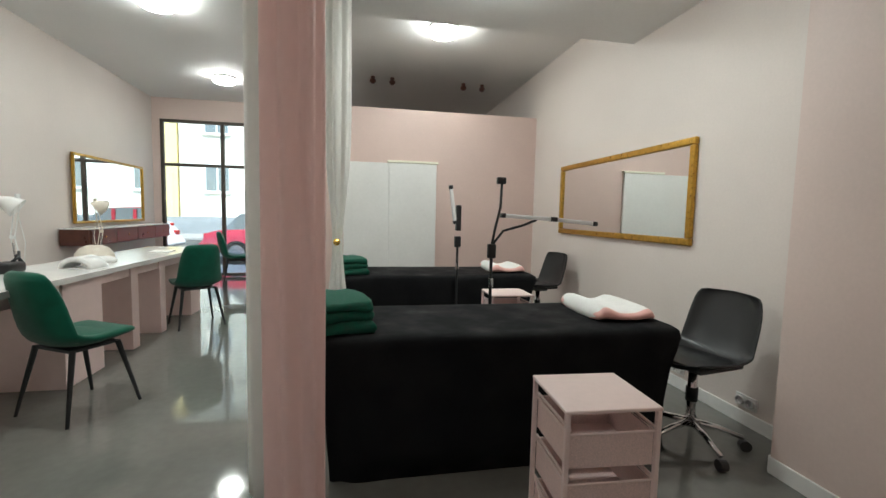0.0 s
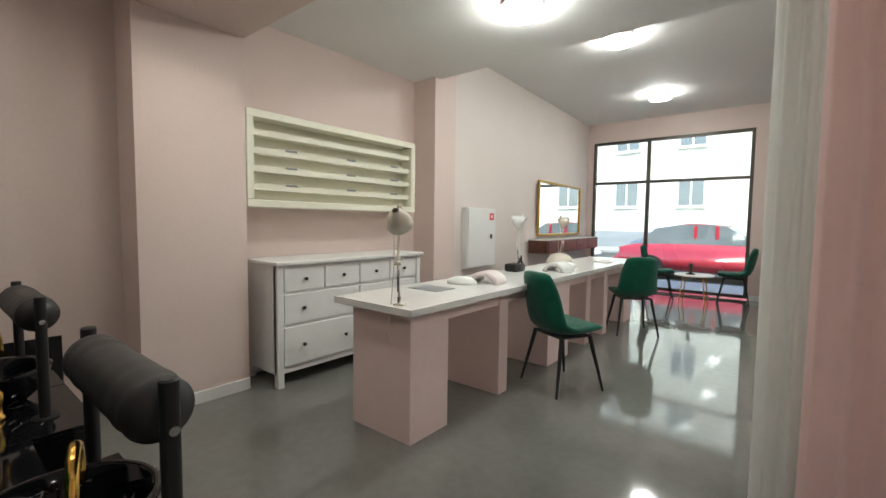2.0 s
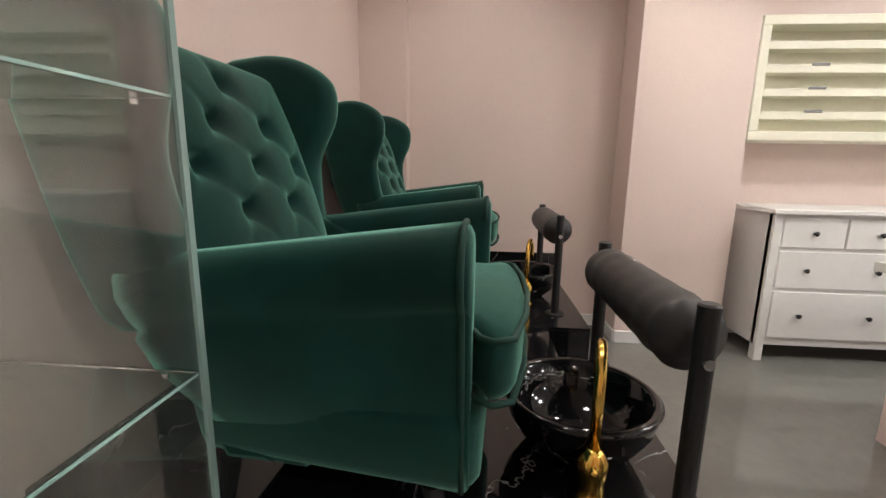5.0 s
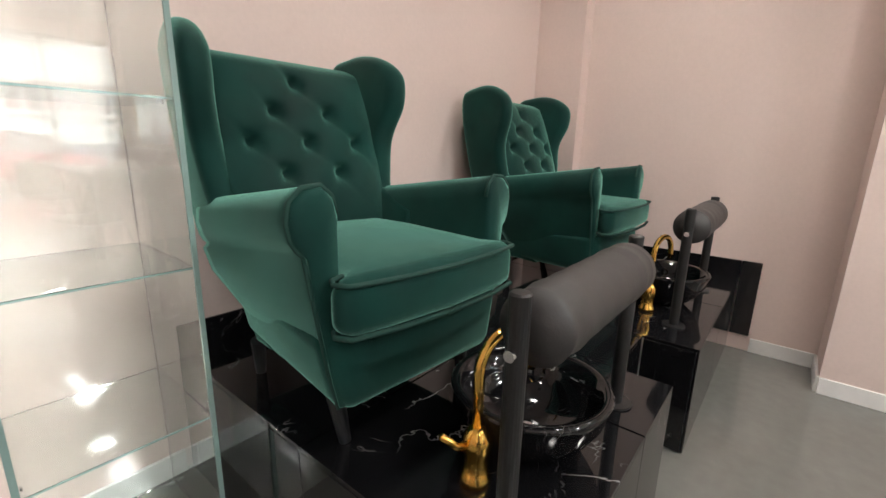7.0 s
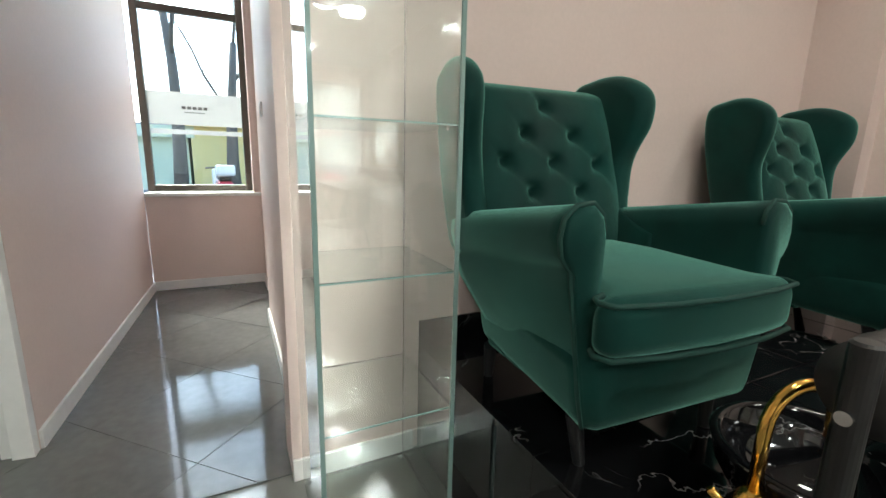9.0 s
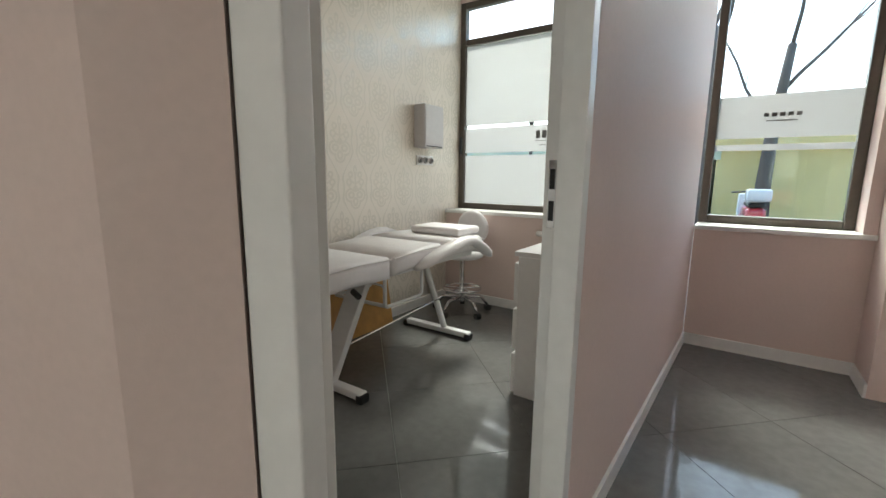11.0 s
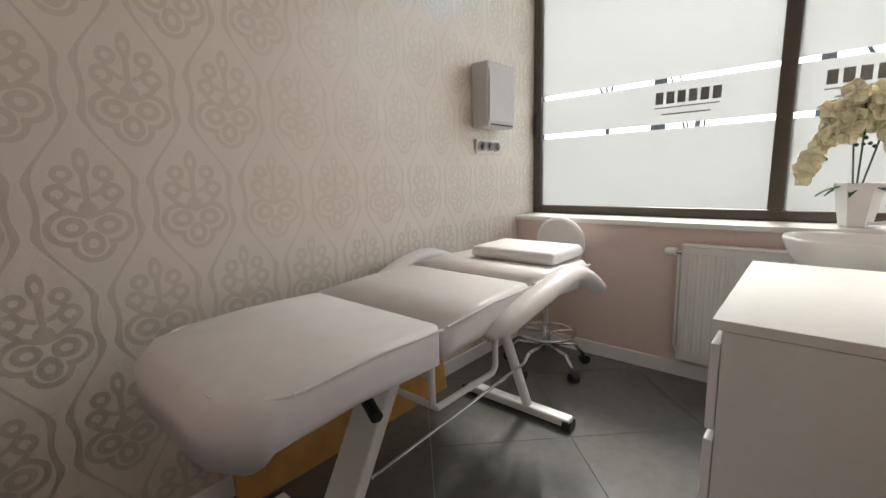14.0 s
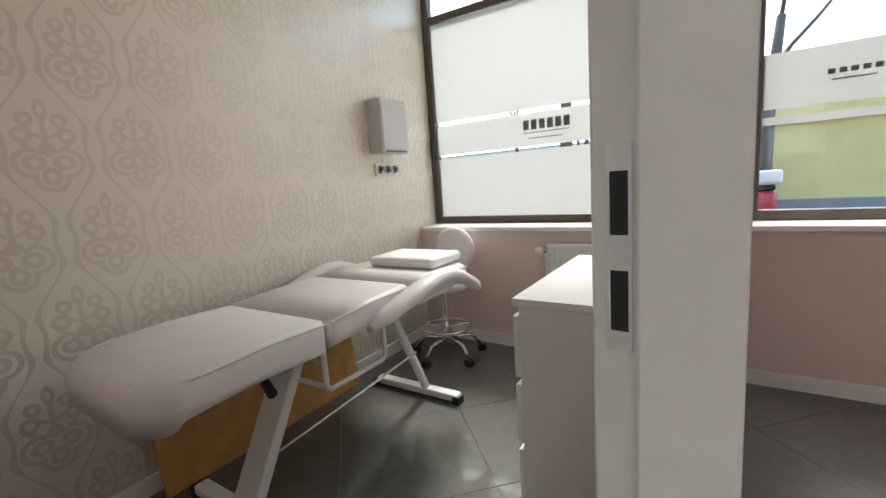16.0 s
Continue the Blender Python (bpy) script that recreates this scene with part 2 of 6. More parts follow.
# rear facade with the room and corridor windows
wall("wall_under_window_room", 1.21, -2.75, X_ROOM, -2.50, 0, SILL - 0.03)
wall("wall_under_window_corridor", 0.15, -2.75, 1.085, -2.50, 0, SILL - 0.03)
wall("wall_rear_top", -0.05, -2.80, X_ROOM, -2.70, 2.70, SOFFIT)
wall("wall_rear_passage", -1.2, -2.75, -0.05, -2.50)

# door frame between the two posts of the treatment room
frame_door = thing("door_frame_1", pose(0, 0, 0), "white painted door frame of the treatment room", "door frame", "", "structure")
part("jamb", prism([(1.181, -0.196), (1.253, -0.205), (1.250, -0.222), (1.292, -0.226), (1.292, -0.247), (1.181, -0.247)], 0, 2.06, 0.003), SKIRT, frame_door)
part("jamb", prism([(1.387, 0.487), (1.405, 0.425), (1.450, 0.410), (1.495, 0.485), (1.445, 0.525)], 0, 2.06, 0.004), SKIRT, frame_door)
part("head", prism([(1.181, -0.247), (1.292, -0.247), (1.495, 0.485), (1.380, 0.515)], 2.062, 2.14, 0.004), SKIRT, frame_door)
structure("wall_over_door", prism([(1.183, -0.248), (1.285, -0.248), (1.495, 0.490), (1.390, 0.520)], 2.14, SOFFIT), PINK, "pink wall above the treatment room door", "wall")
plate = part("strike_plate", prism([(1.2585, -0.2208), (1.2785, -0.2226), (1.2783, -0.2246), (1.2583, -0.2228)], 1.022, 1.196), CHROME, frame_door, "brushed steel strike plate")
for z0 in (1.040, 1.122):
    part("strike_slot", prism([(1.2615, -0.2202), (1.2755, -0.2216), (1.2753, -0.2226), (1.2613, -0.2212)], z0, z0 + 0.052), BLACK, plate)

# baseboards
def skirting(name, x0, y0, x1, y1, h=0.085, t=0.014, side=1):
    """A board along a wall from (x0, y0) to (x1, y1); side tells on which hand it lies."""
    a, b = Vector((x0, y0)), Vector((x1, y1))
    d = (b - a).normalized()
    n = Vector((-d.y, d.x)) * side * t
    structure(name, prism([tuple(a), tuple(b), tuple(b + n), tuple(a + n)], 0.0, h, 0.003), SKIRT, "white baseboard along the pink wall", "baseboard")


skirting("baseboard_near_pillar", -2.42, 2.13, -2.42, 2.81, side=-1)
skirting("baseboard_pillar_side", -2.735, 2.13, -2.42, 2.13, side=-1)
skirting("baseboard_alcove", -2.74, 1.82, -2.74, 2.116, side=-1)
skirting("baseboard_recess", -2.71, 2.81, -2.71, 4.91, side=-1)
skirting("baseboard_far_pillar", -2.40, 4.91, -2.40, 5.28, side=-1)
skirting("baseboard_desk_wall", -2.42, 5.28, -2.63, 10.07, side=-1)
skirting("baseboard_right", 3.45, 3.15, 3.45, 7.14, side=1)
skirting("baseboard_right_jog", 3.13, 0.95, 3.13, 3.15, side=1)
skirting("baseboard_jog_end", 3.13, 3.15, 3.45, 3.15, side=1)
skirting("baseboard_partition", 1.088, -2.50, 1.181, -0.250, side=1)
skirting("baseboard_corridor_end", 0.15, -2.50, 1.085, -2.50, side=1)
skirting("baseboard_corridor_side", 0.24, -1.44, 0.24, 0.33, side=-1)
skirting("baseboard_end_piece", 0.19, -2.49, 0.19, -2.17, side=-1)
skirting("baseboard_back_wall", -0.17, 0.33, 0.30, 0.33, side=1)
skirting("baseboard_room_window", 1.21, -2.50, 3.12, -2.50, side=1)
skirting("baseboard_wallpaper", 3.12, -2.50, 3.12, 0.655, side=1)
skirting("baseboard_room_inner", 1.21, -2.50, 1.262, -0.250, side=-1)
skirting("baseboard_front", 0.165, 10.07, 0.55, 10.07, side=-1)

# wallpapered wall of the treatment room
def wallpaper():
    """Satin cream paper with a warm grey damask: ogee trellis, medallions and scrolls."""
    m = bpy.data.materials.new("damask_wallpaper")
    m.use_nodes = True
    nt = m.node_tree
    L, N = nt.links.new, nt.nodes.new
    b = nt.nodes["Principled BSDF"]
    tc = N("ShaderNodeTexCoord")
    sep = N("ShaderNodeSeparateXYZ")
    L(tc.outputs["Object"], sep.inputs[0])

    def mth(op, a, c=None, d=None):
        n = N("ShaderNodeMath")
        n.operation = op
        for i, v in enumerate((a, c, d)):
            if v is None:
                continue
            if isinstance(v, (int, float)):
                n.inputs[i].default_value = v
            else:
                L(v, n.inputs[i])
        return n.outputs[0]

    W, H = 0.27, 0.64
    u = mth("ADD", mth("DIVIDE", mth("ADD", sep.outputs["Y"], 0.117), W), 0.5)
    v = mth("ADD", mth("DIVIDE", mth("SUBTRACT", sep.outputs["Z"], 0.745), H), 0.5)
    # ogee trellis with cusped sides
    cu = mth("COSINE", mth("MULTIPLY", u, 2 * math.pi))
    cv = mth("COSINE", mth("MULTIPLY", v, 2 * math.pi))
    c3 = mth("COSINE", mth("MULTIPLY", v, 6 * math.pi))
    pat = mth("LESS_THAN", mth("ABSOLUTE", mth("ADD", mth("ADD", cu, cv), mth("MULTIPLY", c3, -0.22))), 0.10)

    def motif(du, dv):
        """Trefoil, stem, bud and scrolls, mirrored about the upright axis; lengths in metres."""
        x = mth("ABSOLUTE", mth("MULTIPLY", mth("SUBTRACT", mth("FRACT", mth("ADD", u, du)), 0.5), W))
        z = mth("MULTIPLY", mth("SUBTRACT", mth("FRACT", mth("ADD", v, dv)), 0.5), H)

        def ring(cx, cz, r, w, sx=1.0, sz=1.0, above=None, below=None, beyond=None):
            a, c = mth("DIVIDE", mth("SUBTRACT", x, cx), sx), mth("DIVIDE", mth("SUBTRACT", z, cz), sz)
            d = mth("SQRT", mth("ADD", mth("MULTIPLY", a, a), mth("MULTIPLY", c, c)))
            k = mth("LESS_THAN", mth("ABSOLUTE", mth("SUBTRACT", d, r)), w)
            for op, lim, co in (("GREATER_THAN", above, z), ("LESS_THAN", below, z), ("GREATER_THAN", beyond, x)):
                if lim is not None:
                    k = mth("MULTIPLY", k, mth(op, co, lim))
            return k

        out = mth("MULTIPLY", mth("LESS_THAN", x, 0.008), mth("MULTIPLY", mth("GREATER_THAN", z, -0.03), mth("LESS_THAN", z, 0.11)))
        for args in (dict(cx=0.040, cz=-0.050, r=0.019, w=0.008, sx=1.2), dict(cx=0.0, cz=-0.098, r=0.019, w=0.008, sz=1.25),
                     dict(cx=0.044, cz=-0.052, r=0.044, w=0.0075, sx=1.1, beyond=0.034), dict(cx=0.0, cz=-0.100, r=0.044, w=0.0075, below=-0.104),
                     dict(cx=0.0, cz=0.125, r=0.017, w=0.0075, sx=0.75, sz=1.5), dict(cx=0.0, cz=0.055, r=0.075, w=0.0075, below=0.035),
                     dict(cx=0.060, cz=0.040, r=0.020, w=0.0075), dict(cx=0.045, cz=0.092, r=0.017, w=0.0075),
                     dict(cx=0.0, cz=0.085, r=0.052, w=0.0065, below=0.075, beyond=0.010), dict(cx=0.0, cz=-0.005, r=0.016, w=0.007)):
            out = mth("MAXIMUM", out, ring(**args))
        return out

    pat = mth("MAXIMUM", pat, mth("MAXIMUM", motif(0.0, 0.0), motif(0.5, 0.5)))
    nz = N("ShaderNodeTexNoise")
    nz.inputs["Scale"].default_value = 260
    L(tc.outputs["Object"], nz.inputs["Vector"])
    mix = N("ShaderNodeMix")
    mix.data_type = "RGBA"
    mix.inputs[6].default_value = (0.74, 0.68, 0.59, 1)
    mix.inputs[7].default_value = (0.645, 0.595, 0.51, 1)
    L(pat, mix.inputs[0])
    grain = N("ShaderNodeVectorMath")
    grain.operation = "SCALE"
    L(mix.outputs[2], grain.inputs[0])
    L(mth("ADD", 0.9, mth("MULTIPLY", nz.outputs[0], 0.2)), grain.inputs["Scale"])
    L(grain.outputs[0], b.inputs["Base Color"])
    L(mth("ADD", 0.50, mth("MULTIPLY", pat, -0.16)), b.inputs["Roughness"])
    b.inputs["Specular IOR Level"].default_value = 0.6
    L(mth("MULTIPLY", pat, 0.45), b.inputs["Metallic"])
    bp = N("ShaderNodeBump")
    bp.inputs["Strength"].default_value = 0.25
    bp.inputs["Distance"].default_value = 0.001
    L(pat, bp.inputs["Height"])
    L(bp.outputs[0], b.inputs["Normal"])
    return m


PAPER = wallpaper()
wall("wall_wallpaper", X_ROOM, -2.75, 3.35, 0.655, 0, SOFFIT, PAPER, "cream wall with a satin grey damask wallpaper")


def window(name, x0, x1, y, z0, z1, mullions, transoms, label="", depth=0.07, w=0.055):
    """A metal window: outer frame, mullions, transoms and panes."""
    t = thing(name, pose(0, 0, 0), label, "window", "", "structure")
    bm = bmesh.new()
    for a in ((x0, z0, x0 + w, z1), (x1 - w, z0, x1, z1), (x0 + w, z0, x1 - w, z0 + w), (x0 + w, z1 - w, x1 - w, z1)):
        add_box(bm, a[0], y - depth / 2, a[1], a[2], y + depth / 2, a[3], 0.006)
    part("window_frame", bm, DARK_FRAME, t)
    for x in mullions:
        part("mullion", box(x - w * 0.6, y - depth / 2 + 0.004, z0 + w, x + w * 0.6, y + depth / 2 - 0.004, z1 - w, 0.006), DARK_FRAME, t)
    xs = [x0 + w] + [v for x in mullions for v in (x - w * 0.6, x + w * 0.6)] + [x1 - w]
    for a, b in zip(xs[::2], xs[1::2]):
        zs = [z0 + w] + [v for z in transoms for v in (z - w * 0.5, z + w * 0.5)] + [z1 - w]
        for z in transoms:
            part("transom", box(a, y - depth / 2 + 0.006, z - w * 0.5, b, y + depth / 2 - 0.006, z + w * 0.5, 0.006), DARK_FRAME, t)
        for c, d in zip(zs[::2], zs[1::2]):
            p = part("pane", box(a, y - 0.004, c, b, y + 0.004, d), CLEAR, t)
            p.visible_shadow = False
    return t


window("window_1", -2.51, 0.165, 10.12, 0.02, 2.88, [-1.47], [2.07], label="tall dark-framed shop window down to the floor")
win_room = window("window_2", 1.21, X_ROOM, -2.74, SILL, 2.70, [1.765], [2.36], label="wide dark-framed window with frosted film above a sill")
window("window_3", 0.25, 1.085, -2.74, SILL, 2.70, [], [2.36], label="narrow dark-framed corridor window with a film strip")
for nm, x0, x1 in (("window_sill_room", 1.21, X_ROOM), ("window_sill_corridor", 0.15, 1.085)):
    structure(nm, box(x0, -2.75, SILL - 0.03, x1, -2.47, SILL, 0.006), SKIRT, "white painted window sill", "sill")

# ceiling lamps: round white plafonds
def plafond(x, y, z, r=0.155):
    t = thing("ceiling_lamp", pose(x, y, z), "round white flush ceiling lamp, switched on", "ceiling lamp", "round lamps on the ceiling")
    part("base", lathe([(0, 0), (r * 0.98, 0), (r, -0.01), (r, -0.03), (r * 0.97, -0.035), (0, -0.035)], 48), WHITE, t, smooth=False)
    part("diffuser", lathe([(r * 0.965, -0.0352), (r * 0.96, -0.07), (r * 0.9, -0.088), (r * 0.6, -0.097), (0, -0.1)], 48), LAMP, t, "glowing opal diffuser", smooth=True)
    return t


for x, y, z in ((-0.90, 4.08, SOFFIT), (1.95, 4.05, SOFFIT), (-0.84, 6.06, CEIL), (1.91, 6.04, CEIL), (-0.96, 8.5, CEIL)):
    plafond(x, y, z)


# recessed spots in the beam; those over the alcove and by the door are added
SPOT = glow("spot_lens", (1.0, 0.93, 0.84), 30.0)


def spot(x, y, z, watts):
    t = thing("ceiling_spot", pose(x, y, z), "small recessed ceiling spot, switched on, added outside the beam", "ceiling spot", "recessed ceiling spots")
    part("ring", lathe([(0.030, -0.001), (0.045, -0.001), (0.046, -0.006), (0.032, -0.008), (0.030, -0.001)], 24), CHROME, t)
    part("lens", lathe([(0, -0.003), (0.029, -0.003), (0.029, -0.005), (0, -0.006)], 20), SPOT, t)
    la = new("spot_light", bpy.data.lights.new("spot_light", "SPOT"))
    la.data.energy, la.data.spot_size, la.data.spot_blend, la.data.shadow_soft_size, la.data.color = watts, radians(165), 1.0, 0.12, (1.0, 0.92, 0.84)
    la.matrix_basis = pose(x, y, z - 0.03)


for x in (-1.83, -0.55):
    spot(x, 2.37, BEAM, 5)
# unseen spots, added over the alcove to brighten it
for x in (-2.05, -0.75):
    spot(x, 1.15, SOFFIT, 4.2)
# no lamp known here: added to brighten the floor before the room door
spot(1.6, 1.5, SOFFIT, 1.6)
# daylight in the opening of the frosted window, above and below its lettered strip
for z, h, watts in ((2.02, 0.68, 4.0), (1.13, 0.42, 1.0)):
    day = new("window_daylight", bpy.data.lights.new("window_daylight", "AREA"))
    day.data.shape, day.data.size, day.data.size_y = "RECTANGLE", 1.75, h
    day.data.energy, day.data.color = watts, (1.0, 0.98, 0.95)
    day.matrix_basis = look((2.16, -2.98, z), (2.16, 0.0, z))
# daylight through the top pane of the corridor window
day = new("window_daylight", bpy.data.lights.new("window_daylight", "AREA"))
day.data.shape, day.data.size, day.data.size_y, day.data.energy = "RECTANGLE", 0.70, 0.26, 0.6
day.matrix_basis = look((0.667, -2.83, 2.53), (0.667, -0.6, 0.6))

# ---- outside ----
GROUND = mat("asphalt", (0.07, 0.07, 0.07), 0.85, grain=0.2, scale=4, bump=0.3, bump_scale=60)
PAVING = mat("concrete_paving", (0.34, 0.33, 0.32), 0.8, grain=0.1, scale=6)
RENDER_Y = mat("ochre_render", (0.74, 0.60, 0.27), 0.8, grain=0.05, scale=2)
RENDER_W = mat("pale_render", (0.66, 0.64, 0.57), 0.8, grain=0.06, scale=2)
RENDER_G = mat("pale_green_render", (0.58, 0.64, 0.50), 0.8, grain=0.05, scale=2)
PLINTH = mat("grey_plinth", (0.25, 0.26, 0.27), 0.8, grain=0.1, scale=3)
ROOF = mat("brown_roof_tiles", (0.16, 0.09, 0.07), 0.8, grain=0.2, scale=3)
DARK_PANE = mat("dark_window_glass", (0.16, 0.18, 0.19), 0.08, grain=0.1, scale=2)
BARK = mat("grey_bark", (0.12, 0.10, 0.085), 0.9, grain=0.25, scale=8, bump=0.6, bump_scale=30)
CAR_RED = mat("red_car_paint", (0.44, 0.03, 0.05), 0.2, grain=0.03, scale=3, coat=0.6)
CAR_WHITE = mat("white_car_paint", (0.70, 0.70, 0.70), 0.2, grain=0.03, scale=3, coat=0.6)
RUBBER = mat("tyre_rubber", (0.015, 0.015, 0.015), 0.8, grain=0.1, scale=20)
structure("ground", box(-150, -150, -0.30, 150, 150, -0.14), GROUND, "grey asphalt ground around the building", "ground")
structure("pavement_street", box(-30, 10.27, -0.14, 30, 12.2, -0.02, 0.02), PAVING, "concrete pavement along the shop front", "pavement")
structure("pavement_far", box(-40, 22.5, -0.14, 40, 25.9, -0.02, 0.02), PAVING, "concrete pavement across the street", "pavement")


def house(name, x0, x1, y, deep, h, wall_mat, face, label, rows, step=3.0, sill0=2.3):
    """A street house; face is -1 or 1, the side along y that looks at the shop."""
    t = thing(name, pose(0, 0, -0.14), label, "house")
    y2 = y - face * deep
    part("wall", box(x0, min(y, y2), 0, x1, max(y, y2), h), wall_mat, t)
    ph = 1.0 if h > 4 else 0.25
    part("plinth", box(x0 - 0.05, min(y, y + face * 0.06), 0, x1 + 0.05, max(y, y + face * 0.06), ph), PLINTH, t)
    part("cornice", box(x0 - 0.2, min(y, y + face * 0.25), h - 0.35, x1 + 0.2, max(y, y + face * 0.25), h), wall_mat, t)
    a, b, c = (y + face * 0.4, h), (y2 - face * 0.4, h), ((y + y2) / 2, h + deep * 0.32)
    if h > 4:
        part("roof", side_slab([a, c, b], x0 - 0.3, x1 + 0.3, 0.0), ROOF, t)
    else:
        part("roof", box(x0 - 0.1, min(y, y2) - 0.1, h, x1 + 0.1, max(y, y2) + 0.1, h + 0.06, 0.01), PLINTH, t)
    n = int((x1 - x0 - 1) / step)
    for r in range(rows):
        for k in range(n):
            x = x0 + 1.2 + k * step
            z = sill0 + r * 3.0
            if z + 1.6 > h:
                continue
            f0, f1 = (y, y + face * 0.05)
            w = part("window", box(x, min(f0, f1), z, x + 1.25, max(f0, f1), z + 1.5, 0.01), WHITE, t)
            for q in (0.07, 0.665):
                part("pane", box(x + q, min(f1, f1 + face * 0.01), z + 0.08, x + q + 0.515, max(f1, f1 + face * 0.01), z + 1.42), DARK_PANE, w)
            part("sill", box(x - 0.06, min(f0, f0 + face * 0.14), z - 0.07, x + 1.31, max(f0, f0 + face * 0.14), z - 0.002), RENDER_W, w)
    return t


house("house", -34, -8.3, 26.0, 10, 10.0, RENDER_Y, -1, "ochre rendered house across the street", 3, 2.8)
house("house", -8.2, 9.0, 26.0, 10, 10.5, RENDER_W, -1, "pale rendered house across the street", 3, 3.1)
house("house", 9.1, 34, 26.0, 10, 9.5, RENDER_Y, -1, "ochre rendered corner house across the street", 3, 2.8)
house("house", -14.0, 1.45, -14.0, 9, 2.55, RENDER_Y, 1, "low ochre outbuilding behind the yard", 0, 4.5, 0.7)
house("house", 1.55, 14.0, -14.2, 9, 2.2, RENDER_G, 1, "low pale green outbuilding behind the yard", 0, 4.5, 0.7)


def car(m, paint, label):
    t = thing("car", m, label, "car", "parked cars")
    def hull(line, w, top=1.0):
        bm = bmesh.new()
        rings = []
        for s, f in ((-1, 0.92), (-0.9, 1.0), (0.9, 1.0), (1, 0.92)):
            cz = sum(z for _, z in line) / len(line)
            rings.append([(x, s * w, cz + (z - cz) * f) for x, z in line])
        shut(bm, rings)
        return bm
    body = curve_points([(-2.1, 0.35), (-2.12, 0.62), (-1.95, 0.84), (-1.2, 0.92), (0.6, 0.93), (1.5, 0.84), (2.0, 0.72), (2.12, 0.5), (2.05, 0.28), (0, 0.24)], 4)
    part("body", hull(body, 0.86), paint, t, smooth=True)
    cab = [(-1.65, 0.90), (-1.25, 1.30), (-0.5, 1.42), (0.25, 1.38), (1.05, 0.90)]
    bm = bmesh.new()
    shut(bm, [[(x, s * (0.82 - 0.16 * (z - 0.9)), z) for x, z in cab] for s in (-1, 1)])
    part("cabin_glass", bm, DARK_PANE, t)
    bm = bmesh.new()
    shut(bm, [[(x, s * 0.74, z) for x, z in ((-1.28, 1.29), (-0.5, 1.43), (0.28, 1.39), (0.2, 1.35), (-0.5, 1.385), (-1.2, 1.27))] for s in (-1, 1)])
    part("roof", bm, paint, t)
    for x in (-0.35, 0.1):
        for s in (-1, 1):
            part("pillar", box(x - 0.04, s * 0.775 - 0.02, 0.9, x + 0.04, s * 0.775 + 0.02, 1.37, 0.01), paint, t)
    for x in (-1.32, 1.32):
        for s in (-1, 1):
            wh = part("wheel", rod((x, s * 0.70, 0.31), (x, s * 0.88, 0.31), 0.31, None, 28), RUBBER, t)
            part("rim", rod((x, s * 0.86, 0.31), (x, s * 0.89, 0.31), 0.20, None, 20), CHROME, wh)
    for s in (-1, 1):
        part("headlight", box(1.95, s * 0.62 - 0.16, 0.60, 2.09, s * 0.62 + 0.16, 0.72, 0.03), CHROME, t)
        part("tail_light", box(-2.12, s * 0.66 - 0.14, 0.66, -2.02, s * 0.66 + 0.14, 0.80, 0.02), RED_LIGHT, t)
    return t


RED_LIGHT = mat("red_lamp_plastic", (0.4, 0.01, 0.01), 0.2)
car(pose(-0.75, 14.0, -0.14, 0, 0, 0), CAR_RED, "red saloon car parked at the kerb")
car(pose(-6.2, 14.2, -0.14, 0, 0, 180), CAR_WHITE, "white car parked at the kerb")
car(pose(-9.0, 21.0, -0.14, 0, 0, 180), CAR_WHITE, "white car parked across the street")
car(pose(-2.4, 21.1, -0.14, 0, 0, 180), mat("silver_car_paint", (0.35, 0.37, 0.40), 0.25, metal=0.6), "silver car parked across the street")
car(pose(5.5, 21.1, -0.14, 0, 0, 0), mat("blue_car_paint", (0.05, 0.10, 0.22), 0.25, grain=0.03, scale=3), "blue car parked across the street")


def bare_tree(x, y, h, seed, label):
    rg = random.Random(seed)
    t = thing("tree", pose(x, y, -0.14), label, "tree", "bare trees in the yard")
    tr = bmesh.new()
    tw = bmesh.new()

    def grow(bm, p, d, ln, r, depth):
        pts, rad = [p], [r]
        for k in range(4):
            d = (d + Vector((rg.uniform(-1, 1), rg.uniform(-1, 1), rg.uniform(-0.3, 0.6))) * (0.07 if depth == 0 else 0.16)).normalized()
            p = p + d * ln / 4
            pts.append(p)
            rad.append(r * (1 - 0.13 * (k + 1)))
        add_tube(bm, pts, rad, 8 if depth == 0 else 6 if depth < 3 else 4)
        if depth < 5:
            for k in range(3 if depth < 4 else 2):
                q = pts[rg.choice((2, 3, 4))]
                nd = (d + Vector((rg.uniform(-1, 1), rg.uniform(-1, 1), rg.uniform(-0.1, 0.8))) * 0.85).normalized()
                grow(tw, q, nd, ln * rg.uniform(0.55, 0.78), rad[-1] * rg.uniform(0.5, 0.75), depth + 1)

    grow(tr, Vector((0, 0, 0)), Vector((rg.uniform(-0.08, 0.08), 0, 1)).normalized(), h * 0.55, 0.20 if h > 5 else 0.06, 0)
    part("trunk", tr, BARK, t, smooth=True)
    part("branches", tw, BARK, t, "bare leafless branches", smooth=True)


bare_tree(1.70, -12.5, 9.5, 3, "bare leafless tree behind the corridor window")
bare_tree(0.30, -13.2, 8.5, 8, "bare leafless tree beside the outbuilding")
bare_tree(4.4, -10.5, 9.0, 12, "bare leafless tree behind the frosted window")
bare_tree(2.9, -6.2, 3.6, 21, "small bare shrub close to the frosted window")
bare_tree(4.2, -6.8, 4.0, 22, "small bare shrub close to the frosted window")

